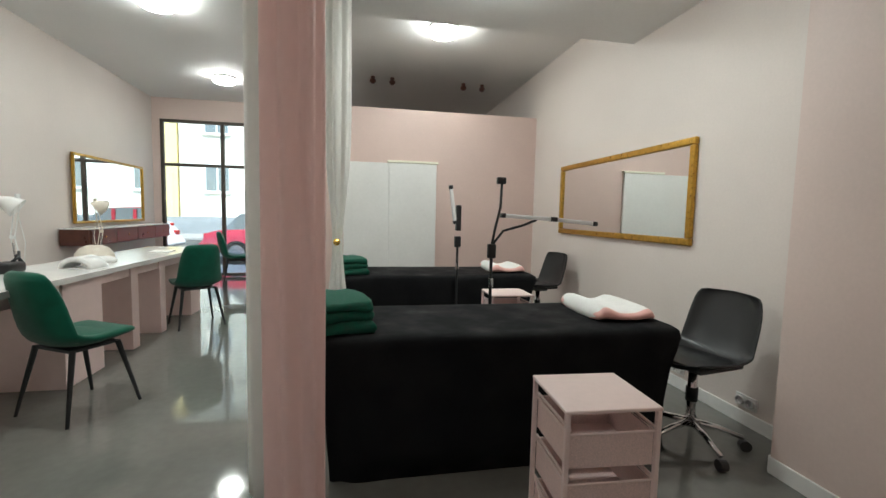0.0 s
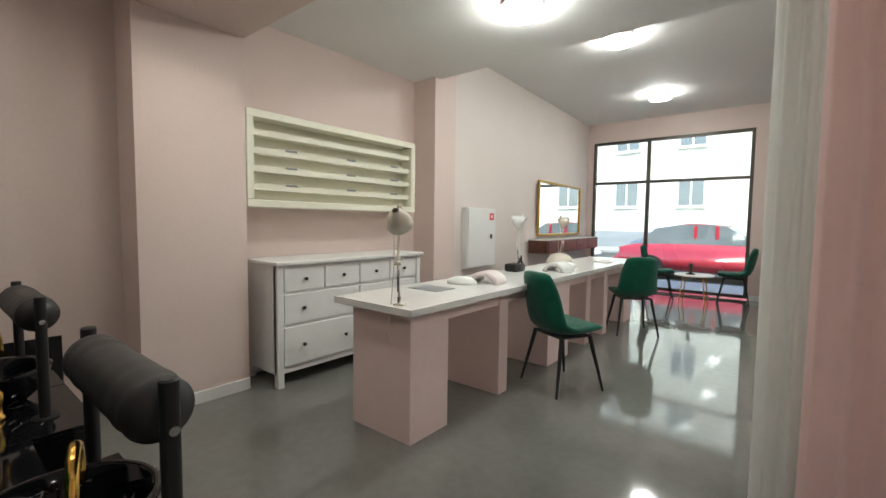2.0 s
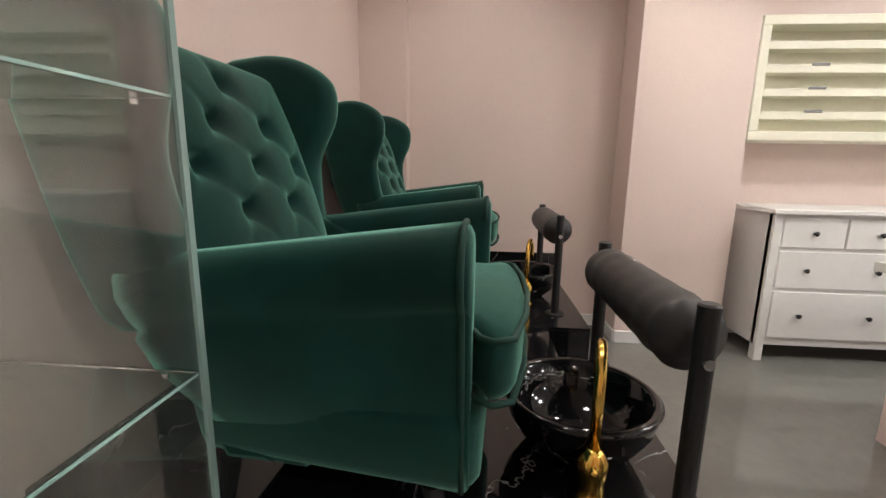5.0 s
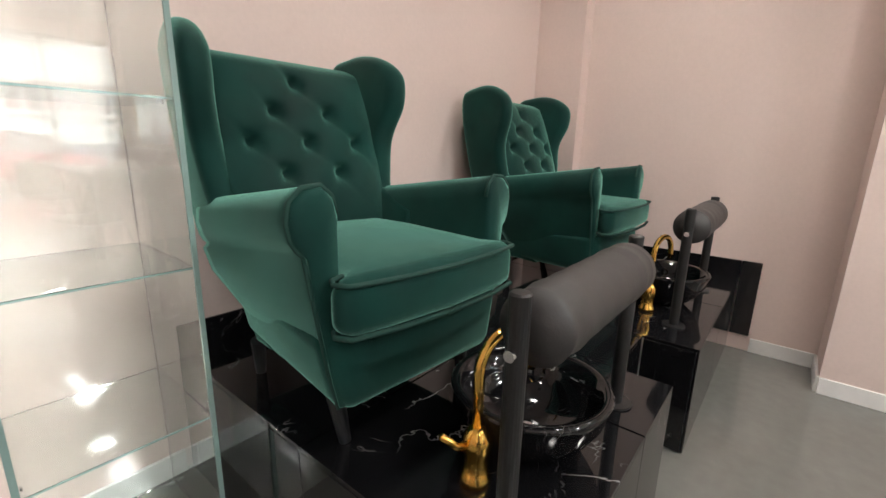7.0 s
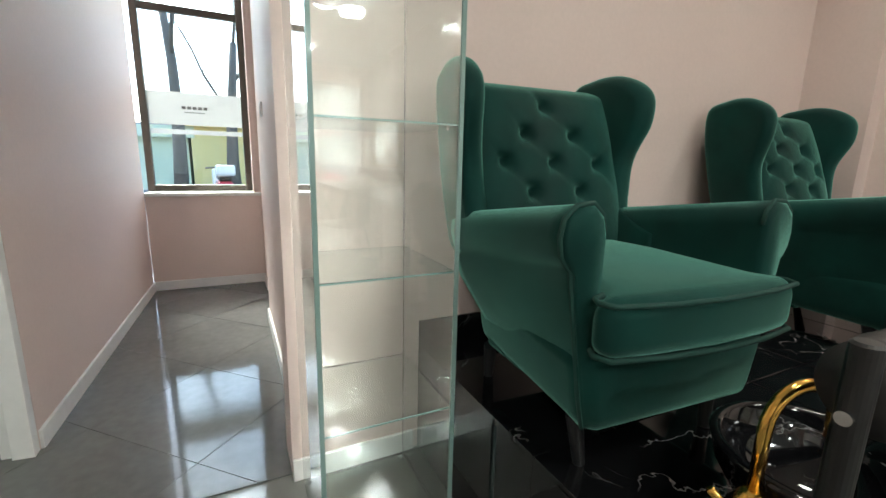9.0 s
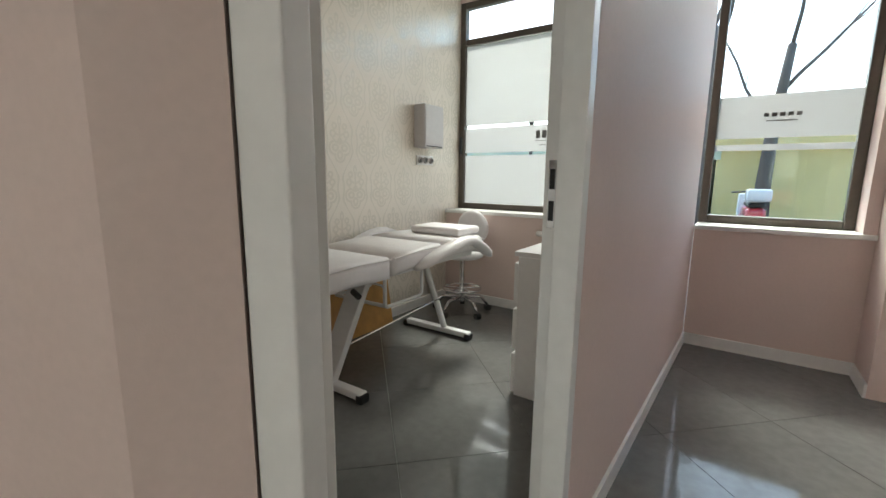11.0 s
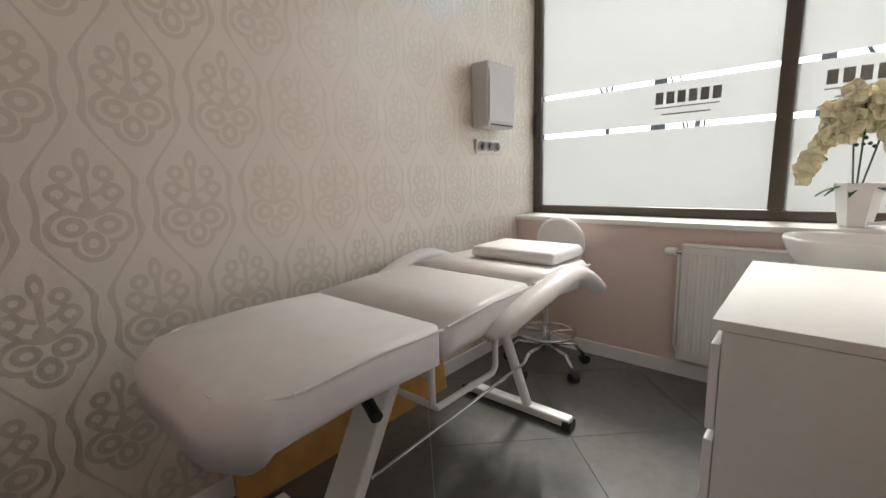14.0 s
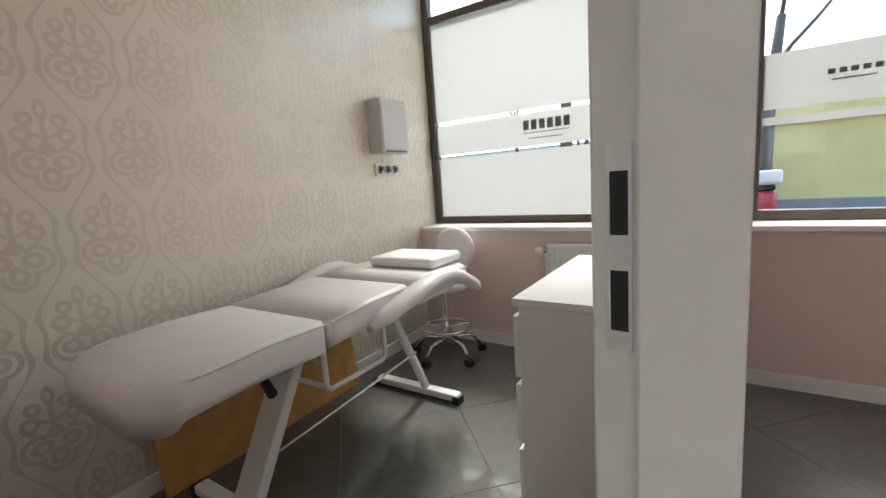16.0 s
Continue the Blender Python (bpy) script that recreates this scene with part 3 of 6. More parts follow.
moto = thing("motorcycle", pose(0.55, -9.6, -0.14, 0, 0, 5), "small parked scooter with a red and white body", "scooter")
part("rear_wheel", rod((-0.06, 0, 0.27), (0.06, 0, 0.27), 0.27, None, 24), RUBBER, moto)
part("front_wheel", rod((-0.05, -1.2, 0.27), (0.05, -1.2, 0.27), 0.27, None, 24), RUBBER, moto)
part("body", box(-0.17, -0.75, 0.35, 0.17, 0.25, 0.75, 0.08, 3), CAR_RED, moto, smooth=True)
part("seat", box(-0.14, -0.6, 0.76, 0.14, 0.25, 0.86, 0.04, 3), BLACK, moto, smooth=True)
part("front_shield", box(-0.2, -1.12, 0.35, 0.2, -0.98, 1.0, 0.05, 3), CAR_WHITE, moto, smooth=True)
part("top_case", box(-0.2, 0.1, 0.88, 0.2, 0.45, 1.12, 0.05, 3), CAR_WHITE, moto, smooth=True)
part("handlebar", tube([(-0.34, -0.9, 1.02), (0, -1.0, 1.05), (0.34, -0.9, 1.02)], 0.02, 8), BLACK, moto)
part("fork", rod((0, -1.2, 0.27), (0, -1.0, 1.03), 0.035), BLACK, moto)

# ---- hall: desk, dresser, shelves, chairs ----
PINK_WHITE = mat("pinkish_white_laminate", (0.82, 0.64, 0.61), 0.35, grain=0.02, scale=15, wear=0.03, wear_scale=2)
GREY_TOP = mat("white_worktop", (0.78, 0.77, 0.75), 0.18, grain=0.03, scale=10)
WALNUT = mat("dark_walnut_veneer", (0.10, 0.035, 0.022), 0.35, grain=0.25, scale=9)
RED = mat("red_sticker", (0.7, 0.03, 0.04), 0.5)
GREEN_FABRIC = mat("emerald_chair_velvet", (0.005, 0.085, 0.050), 0.75, grain=0.15, scale=12, bump=0.2, bump_scale=700, wear=0.15, wear_scale=4, sheen=0.25, spec=0.15)
BLACK_CLOTH = mat("black_stretch_cover", (0.006, 0.006, 0.007), 0.85, grain=0.3, scale=5, bump=0.15, bump_scale=500, spec=0.2)
PILLOW = mat("white_cotton", (0.82, 0.81, 0.79), 0.9, grain=0.03, scale=30, bump=0.2, bump_scale=200)
PILLOW_PINK = mat("pink_pillow_foam", (0.85, 0.50, 0.46), 0.9, grain=0.03, scale=30)
TOWEL = mat("green_terry_towel", (0.006, 0.075, 0.045), 0.95, grain=0.2, scale=40, bump=0.6, bump_scale=260)
WIRE = mat("white_wire_coating", (0.80, 0.78, 0.77), 0.4)
CART_PINK = mat("pale_pink_wire_coating", (0.82, 0.66, 0.63), 0.4, grain=0.02, scale=40)
MESH_PANEL = mat("pink_mesh_drawer", (0.78, 0.60, 0.565), 0.55, grain=0.12, scale=240)
GOLD_FRAME = mat("gold_picture_frame", (0.50, 0.29, 0.05), 0.32, metal=0.85, grain=0.2, scale=45)


def sheer(m, color, share):
    """Lets some light through the cloth."""
    nt = m.node_tree
    tr = nt.nodes.new("ShaderNodeBsdfTranslucent")
    tr.inputs[0].default_value = (*color, 1)
    mx = nt.nodes.new("ShaderNodeMixShader")
    mx.inputs[0].default_value = share
    nt.links.new(nt.nodes["Principled BSDF"].outputs[0], mx.inputs[1])
    nt.links.new(tr.outputs[0], mx.inputs[2])
    nt.links.new(mx.outputs[0], nt.nodes["Material Output"].inputs[0])
    return m


CURTAIN_WHITE = sheer(mat("white_sheer_curtain", (0.84, 0.83, 0.80), 0.85, grain=0.02, scale=30), (0.85, 0.84, 0.81), 0.4)
CURTAIN_PINK = sheer(mat("pink_curtain", (0.84, 0.66, 0.63), 0.7, grain=0.02, scale=30, wear=0.03, wear_scale=3), (0.86, 0.68, 0.65), 0.45)

desk = thing("manicure_desk", pose(0, 0, 0), "long white manicure desk on box piers", "desk")
part("worktop", box(-1.52, 2.905, 0.752, -0.862, 7.33, 0.794, 0.003), GREY_TOP, desk, "glossy white worktop")
for y0, y1 in ((2.974, 3.314), (3.915, 4.035), (4.73, 5.18), (5.62, 5.74), (6.17, 6.29), (6.95, 7.25)):
    part("pier", box(-1.42, y0, 0.0, -0.93, y1, 0.752, 0.003), PINK_WHITE, desk)
for y0, y1 in ((3.314, 3.915), (4.035, 4.73), (5.18, 5.62), (5.74, 6.17), (6.29, 6.95)):
    part("apron", box(-1.40, y0 + 0.001, 0.665, -0.945, y1 - 0.001, 0.752, 0.002), PINK_WHITE, desk)


def knob(x, y, z, parent):
    part("knob", lathe([(0, 0), (0.007, 0), (0.007, 0.012), (0.014, 0.016), (0.015, 0.022), (0.010, 0.027), (0, 0.028)], 16, pose(x, y, z, 0, 90, 0)), BLACK, parent, "dark round knob", smooth=True)


def dresser():
    x0, x1, y0, y1, h = -2.694, -2.225, 2.93, 4.49, 0.955
    t = thing("dresser", pose(0, 0, 0), "white eight-drawer wooden dresser with dark knobs", "dresser")
    part("top", box(x0, y0 - 0.022, h - 0.03, x1 + 0.03, y1 + 0.022, h, 0.006), WHITE, t)
    part("body", box(x0, y0, 0.10, x1 - 0.02, y1, h - 0.03, 0.003), WHITE, t)
    for y in (y0, y1 - 0.05):
        part("leg", box(x1 - 0.055, y, 0, x1, y + 0.05, h - 0.03, 0.003), WHITE, t)
        part("leg", box(x0, y, 0, x0 + 0.05, y + 0.05, 0.11, 0.003), WHITE, t)
    inner0, inner1 = y0 + 0.055, y1 - 0.055
    rows = ((0.725, 0.90, 4), (0.475, 0.70, 2), (0.155, 0.45, 2))
    for z0, z1, n in rows:
        w = (inner1 - inner0) / n
        for i in range(n):
            a, b = inner0 + i * w + 0.006, inner0 + (i + 1) * w - 0.006
            d = part("drawer_front", box(x1 - 0.022, a, z0, x1 - 0.004, b, z1, 0.003), WHITE, t)
            ks = (0.5,) if n == 4 else (0.22, 0.78)
            for k in ks:
                knob(x1 - 0.004, a + k * (b - a), (z0 + z1) / 2, d)
    part("plinth", box(x0 + 0.05, y0 + 0.05, 0.11, x1 - 0.03, y1 - 0.05, 0.155, 0.002), WHITE, t)


dresser()


def polish_shelf():
    y0, y1, z0, z1, xb, xf = 2.815, 4.612, 1.357, 2.072, -2.709, -2.415
    t = thing("wall_shelf", pose(0, 0, 0), "cream framed wall shelf with narrow slanting ledges, empty", "shelf")
    part("back", box(xb, y0 + 0.01, z0 + 0.01, xb + 0.15, y1 - 0.01, z1 - 0.01), CREAM, t)
    w = 0.055
    for a in ((y0, z0, y1, z0 + w), (y0, z1 - w, y1, z1), (y0, z0 + w, y0 + w, z1 - w), (y1 - w, z0 + w, y1, z1 - w)):
        part("frame_board", box(xb, a[0], a[1], xf, a[2], a[3], 0.006), CREAM, t)
    for i in range(4):
        z = z0 + 0.13 + i * 0.135
        part("ledge", box(xb + 0.15, y0 + w, z, xf - 0.045, y1 - w, z + 0.012, 0.002), CREAM, t)
        part("lip", box(xf - 0.045, y0 + w, z, xf - 0.037, y1 - w, z + 0.045, 0.002), CREAM, t)
        if i < 3:
            for y in (y0 + 0.33, y0 + 0.93, y0 + 1.47):
                part("hinge", box(xf - 0.038, y, z + 0.040, xf - 0.030, y + 0.10, z + 0.056, 0.003), GROUT, t, "small grey clip")


polish_shelf()


def dining_chair(m, label="emerald green velvet chair with black legs", group="green velvet chairs"):
    t = thing("chair", m, label, "chair", group)
    # one shell: seat that sweeps up into the back
    prof = [(0.235, 0.455, 0.205), (0.215, 0.475, 0.225), (0.10, 0.465, 0.235), (-0.05, 0.455, 0.235), (-0.14, 0.465, 0.232), (-0.195, 0.52, 0.222), (-0.225, 0.62, 0.212), (-0.248, 0.75, 0.196), (-0.268, 0.87, 0.172), (-0.275, 0.905, 0.140)]
    bm = bmesh.new()
    rings = []
    for k, (y, z, hw) in enumerate(prof):
        nxt, prv = prof[min(k + 1, len(prof) - 1)], prof[max(k - 1, 0)]
        d = Vector((0, nxt[0] - prv[0], nxt[1] - prv[1])).normalized()
        nrm = Vector((0, -d.z, d.y))
        th = 0.035 if 0 < k < len(prof) - 1 else 0.018
        ring = []
        n = 9
        for s, order in ((1, range(n)), (-1, range(n - 1, -1, -1))):
            for i in order:
                u = 2 * i / (n - 1) - 1
                curl = (0.075 if 4 <= k <= 7 else 0.035 if k > 7 else 0.02) * abs(u) ** 3
                off = nrm * (-s * th * (1 - 0.5 * abs(u) ** 4))
                base = Vector((u * hw, y, z)) + (Vector((0, curl, 0)) if k >= 5 else Vector((0, 0, curl * 0.9)))
                ring.append(base + off)
        rings.append(ring)
    shut(bm, rings)
    subdivided(part("shell", bm, GREEN_FABRIC, t, "green velvet seat and back"), 1)
    part("seat_pad", box(-0.20, -0.13, 0.465, 0.20, 0.225, 0.50, 0.03, 4), GREEN_FABRIC, t, smooth=True)
    part("seat_frame", box(-0.16, -0.13, 0.405, 0.16, 0.15, 0.425, 0.006), BLACK, t)
    for sx in (-1, 1):
        for sy, y in ((1, 0.14), (-1, -0.12)):
            part("leg", rod((sx * 0.16, y, 0.42), (sx * 0.225, y + sy * 0.085, 0.0), 0.017, 0.010), BLACK, t, "tapered black metal leg")
    return t


dining_chair(pose(-0.675, 4.41, 0, 0, 0, -28))
dining_chair(pose(-0.71, 6.50, 0, 0, 0, 34))
dining_chair(pose(-1.05, 9.30, 0, 0, 0, -75), "emerald green velvet chair by the shop window")
dining_chair(pose(0.02, 9.55, 0, 0, 0, 95), "emerald green velvet chair by the shop window")

ct = thing("coffee_table", pose(-0.50, 9.25, 0), "small round white coffee table with gold legs", "table")
part("tabletop", lathe([(0, 0.43), (0.28, 0.43), (0.29, 0.437), (0.29, 0.45), (0.28, 0.456), (0, 0.456)], 40), WHITE, ct)
for k in range(4):
    a = math.radians(45 + 90 * k)
    part("leg", rod((0.20 * math.cos(a), 0.20 * math.sin(a), 0.43), (0.26 * math.cos(a), 0.26 * math.sin(a), 0), 0.009), GOLD, ct, "thin gold leg")
vase = tagged(part("ornament", lathe([(0, 0.456), (0.07, 0.456), (0.075, 0.466), (0.03, 0.475), (0.018, 0.54), (0.035, 0.60), (0.02, 0.64), (0, 0.645)], 24), BLACK, None, smooth=True), "small black ornament on the coffee table", "ornament")
vase.matrix_basis = pose(-0.55, 9.22, 0)

# electric box, gold mirror and walnut console on the desk wall
eb = thing("fuse_box", pose(-2.433, 5.80, 0.69, 0, 0, 2.5), "white metal electrical box with a red warning sticker", "fuse box")
part("case", box(-0.005, -0.34, 0, 0.07, 0.34, 0.75, 0.004), WHITE, eb)
part("door", box(0.071, -0.325, 0.015, 0.083, 0.325, 0.735, 0.003), WHITE, eb)
part("sticker", box(0.0832, 0.17, 0.60, 0.0845, 0.28, 0.69), RED, eb, "red and white warning sticker")
part("sticker_mark", prism([(0.0846, 0.205), (0.0846, 0.245), (0.0850, 0.245), (0.0850, 0.205)], 0.625, 0.665), WHITE, eb)
part("lock", box(0.083, 0.19, 0.36, 0.092, 0.23, 0.42, 0.003), BLACK, eb)


def framed_mirror(m, w, h, fr, label, deep=0.035):
    t = thing("wall_mirror", m, label, "mirror")
    part("mirror_glass", box(-w / 2 + fr * 0.7, 0.006, -h / 2 + fr * 0.7, w / 2 - fr * 0.7, 0.014, h / 2 - fr * 0.7), MIRROR, t, "mirror glass")
    for n, a in (("rail", (-w / 2, -h / 2, w / 2, -h / 2 + fr)), ("rail", (-w / 2, h / 2 - fr, w / 2, h / 2)), ("stile", (-w / 2, -h / 2 + fr, -w / 2 + fr, h / 2 - fr)), ("stile", (w / 2 - fr, -h / 2 + fr, w / 2, h / 2 - fr))):
        bm = box(a[0], 0.0, a[1], a[2], deep, a[3], 0.010, 3)
        part("frame_" + n, bm, GOLD_FRAME, t)
    return t


framed_mirror(pose(-2.535, 8.55, 1.50, 0, 0, -87.5), 1.95, 0.90, 0.035, "gold-framed wall mirror reflecting the shop window")
framed_mirror(pose(3.449, 5.198, 1.478, 0, 0, 90), 2.125, 0.79, 0.055, "wide gold-framed mirror on the pale wall")

console = thing("wall_console", pose(-2.53, 8.55, 0.79, 0, 0, 2.5), "dark walnut wall-hung console with a row of drawers", "console")
part("body", box(-0.01, -1.25, 0.0, 0.30, 1.25, 0.20, 0.004), WALNUT, console)
part("top", box(-0.01, -1.26, 0.20, 0.31, 1.26, 0.215, 0.003), GREY_TOP, console, "pale top board")
for k in range(4):
    y = -1.22 + k * 0.615
    d = part("drawer", box(0.30, y, 0.02, 0.313, y + 0.595, 0.185, 0.003), WALNUT, console)
    part("knob", lathe([(0, 0), (0.008, 0), (0.013, 0.015), (0, 0.02)], 14, pose(0.313, y + 0.30, 0.10, 0, 90, 0)), GOLD, d)


# ---- treatment beds with black covers ----
def covered_bed(m, label):
    t = thing("treatment_bed", m, label, "bed", "black treatment beds")
    bm = bmesh.new()
    L, W, H = 0.97, 0.375, 0.70
    rings = []
    levels = [(0.0, 0.93, 0.96), (0.12, 0.94, 0.97), (0.30, 0.955, 0.975), (0.48, 0.975, 0.985), (0.58, 0.995, 1.0), (0.64, 1.0, 1.0), (0.675, 0.99, 0.98), (0.693, 0.96, 0.94), (0.70, 0.88, 0.85)]
    n = 64
    for z, fx, fy in levels:
        ring = []
        for k in range(n):
            a = 2 * math.pi * k / n
            c, s = math.cos(a), math.sin(a)
            p = 0.16
            x, y = L * fx * math.copysign(abs(c) ** p, c), W * fy * math.copysign(abs(s) ** p, s)
            fold = 0.010 * math.sin(9 * a + 2.0 * z) * (1 - z / H) * (1 + 0.5 * math.sin(4 * a))
            if z < 0.62:
                pinch = 0.15 * max(0.0, c) ** 6 * math.sin(math.pi * min(1, (0.64 - z) / 0.64))
                x -= pinch
            ring.append((x + fold * c, y + fold * s, z))
        rings.append(ring)
    shut(bm, rings)
    part("cover", bm, BLACK_CLOTH, t, "black stretch cover down to the floor", smooth=True)
    # contour pillow
    pb = bmesh.new()
    rr = []
    for k in range(15):
        q = k / 14
        x = 0.0 + 0.36 * q
        hgt = 0.055 + 0.045 * math.exp(-((q - 0.15) / 0.16) ** 2) + 0.030 * math.exp(-((q - 0.88) / 0.14) ** 2)
        if k in (0, 14):
            hgt *= 0.6
        rr.append([(x, -0.25, 0.0), (x, -0.25, hgt * 0.55), (x, -0.235, hgt * 0.93), (x, -0.12, hgt), (x, 0.12, hgt), (x, 0.235, hgt * 0.93), (x, 0.25, hgt * 0.55), (x, 0.25, 0.0)])
    shut(pb, rr)
    p = part("contour_pillow", pb, PILLOW, None, smooth=True)
    subdivided(p, 1)
    p.data.materials.append(PILLOW_PINK)
    for f in p.data.polygons:
        c = f.center
        if abs(c.y) > 0.238 and c.z < 0.075:
            f.material_index = 1
    p.matrix_basis = m @ pose(0.52, 0.02, H - 0.004, 0, 0, 0)
    tagged(p, "white contour pillow with a pink side on the black bed", "pillow", "contour pillows")
    # folded towel at the foot
    tb = bmesh.new()
    add_box(tb, -0.13, -0.22, 0, 0.13, 0.22, 0.05, 0.024, 3)
    add_box(tb, -0.12, -0.20, 0.046, 0.13, 0.21, 0.10, 0.026, 3)
    add_box(tb, -0.10, -0.205, 0.096, 0.12, 0.20, 0.145, 0.024, 3)
    bmesh.ops.subdivide_edges(tb, edges=tb.edges[:], cuts=2, use_grid_fill=True)
    for v in tb.verts:
        v.co += noise.noise_vector(v.co * 9) * 0.03 + noise.noise_vector(v.co * 22) * 0.008
        v.co.z = max(v.co.z, 0.0)
    w = part("folded_towel", tb, TOWEL, None, smooth=True)
    w.matrix_basis = m @ pose(-0.85, -0.10, H - 0.003, 0, 0, 8)
    tagged(w, "folded dark green towel on the bed's foot end", "towel", "green towels")
    return t


covered_bed(pose(1.83, 3.735, 0), "treatment bed under a black stretch cover beside the curtain")
covered_bed(pose(1.83, 5.70, 0), "treatment bed under a black stretch cover by the partition")


def swivel_chair(m, label="black plastic shell chair on a chrome five-star base"):
    t = thing("swivel_chair", m, label, "chair", "black swivel chairs")
    prof = [(0.215, 0.475, 0.19), (0.20, 0.492, 0.21), (0.08, 0.480, 0.225), (-0.06, 0.470, 0.228), (-0.15, 0.490, 0.228), (-0.20, 0.55, 0.225), (-0.235, 0.65, 0.222), (-0.265, 0.76, 0.215), (-0.285, 0.84, 0.195), (-0.29, 0.87, 0.17)]
    bm = bmesh.new()
    rings = []
    for k, (y, z, hw) in enumerate(prof):
        nxt, prv = prof[min(k + 1, 9)], prof[max(k - 1, 0)]
        d = Vector((0, nxt[0] - prv[0], nxt[1] - prv[1])).normalized()
        nrm = Vector((0, -d.z, d.y))
        ring = []
        n = 11
        for s, order in ((1, range(n)), (-1, range(n - 1, -1, -1))):
            for i in order:
                u = 2 * i / (n - 1) - 1
                curl = 0.05 * abs(u) ** 3
                base = Vector((u * hw, y, z)) + (Vector((0, curl, 0)) if k >= 5 else Vector((0, 0, curl)))
                ring.append(base + nrm * (-s * 0.010))
        rings.append(ring)
    shut(bm, rings)
    subdivided(part("shell", bm, BLACK, t, "one-piece black shell"), 1)
    part("seat_pad", box(-0.19, -0.14, 0.478, 0.19, 0.19, 0.507, 0.014, 3), BLACK, t, smooth=True)
    part("mechanism", box(-0.08, -0.08, 0.44, 0.08, 0.08, 0.468, 0.01), BLACK, t)
    part("column", rod((0, 0, 0.10), (0, 0, 0.44), 0.025), CHROME, t, smooth=True)
    part("column_sleeve", rod((0, 0, 0.25), (0, 0, 0.33), 0.032), BLACK, t, smooth=True)
    part("lever", tube([(0.03, 0, 0.445), (0.12, 0.02, 0.44), (0.19, 0.03, 0.37)], 0.008, 8), BLACK, t, smooth=True)
    part("lever_knob", rod((0.185, 0.03, 0.385), (0.20, 0.03, 0.345), 0.014), BLACK, t)
    for k in range(5):
        a = 2 * math.pi * k / 5 + 0.3
        c, s = math.cos(a), math.sin(a)
        f = part("foot", tube([(0.02 * c, 0.02 * s, 0.125), (0.14 * c, 0.14 * s, 0.11), (0.27 * c, 0.27 * s, 0.072)], [0.020, 0.017, 0.012], 10), CHROME, t, smooth=True)
        part("castor", rod((0.28 * c - 0.02 * s, 0.28 * s + 0.02 * c, 0.030), (0.28 * c + 0.02 * s, 0.28 * s - 0.02 * c, 0.030), 0.030), BLACK, f)
    return t


swivel_chair(pose(2.93, 3.47, 0, 0, 0, 100))
swivel_chair(pose(3.05, 5.95, 0, 0, 0, 100), "black plastic shell chair by the far bed")


def wire_cart(m, label):
    t = thing("drawer_cart", m, label, "cart", "pink drawer carts")
    w, d, h = 0.145, 0.135, 0.71
    for sx in (-1, 1):
        for sy in (-1, 1):
            part("post", box(sx * w - 0.008, sy * d - 0.008, 0.0, sx * w + 0.008, sy * d + 0.008, h - 0.012, 0.003), CART_PINK, t)
        part("side_brace", tube([(sx * w, -d, 0.12), (sx * w, d, 0.38)], 0.003, 6), CART_PINK, t)
        part("side_brace", tube([(sx * w, d, 0.12), (sx * w, -d, 0.38)], 0.003, 6), CART_PINK, t)
    part("top", box(-w - 0.010, -d - 0.010, h - 0.012, w + 0.010, d + 0.010, h, 0.004), CART_PINK, t)
    for k in range(4):
        z = 0.06 + k * 0.155
        b = bmesh.new()
        add_box(b, -w + 0.010, -d + 0.004, z, w - 0.010, d - 0.004, z + 0.004)
        for a in ((-w + 0.010, -d + 0.004, w - 0.010, -d + 0.007), (-w + 0.010, d - 0.007, w - 0.010, d - 0.004), (-w + 0.010, -d + 0.007, -w + 0.013, d - 0.007), (w - 0.013, -d + 0.007, w - 0.010, d - 0.007)):
            add_box(b, a[0], a[1], z + 0.004, a[2], a[3], z + 0.105)
        dr = part("mesh_drawer", b, MESH_PANEL, t, "pale pink mesh drawer")
        loop = [(-w + 0.008, -d, z + 0.108), (w - 0.008, -d, z + 0.108), (w - 0.008, d, z + 0.108), (-w + 0.008, d, z + 0.108), (-w + 0.008, -d, z + 0.108)]
        part("rim", tube(loop, 0.004, 6), CART_PINK, dr)
        part("runner", box(-w + 0.008, -d, z + 0.118, -w + 0.014, d, z + 0.126), CART_PINK, t)
        part("runner", box(w - 0.014, -d, z + 0.118, w - 0.008, d, z + 0.126), CART_PINK, t)


wire_cart(pose(1.825, 2.66, 0, 0, 0, -3), "pale pink wire cart with four mesh drawers by the bed")
wire_cart(pose(2.14, 4.42, 0, 0, 0, 0), "pale pink wire cart with mesh drawers between the beds")


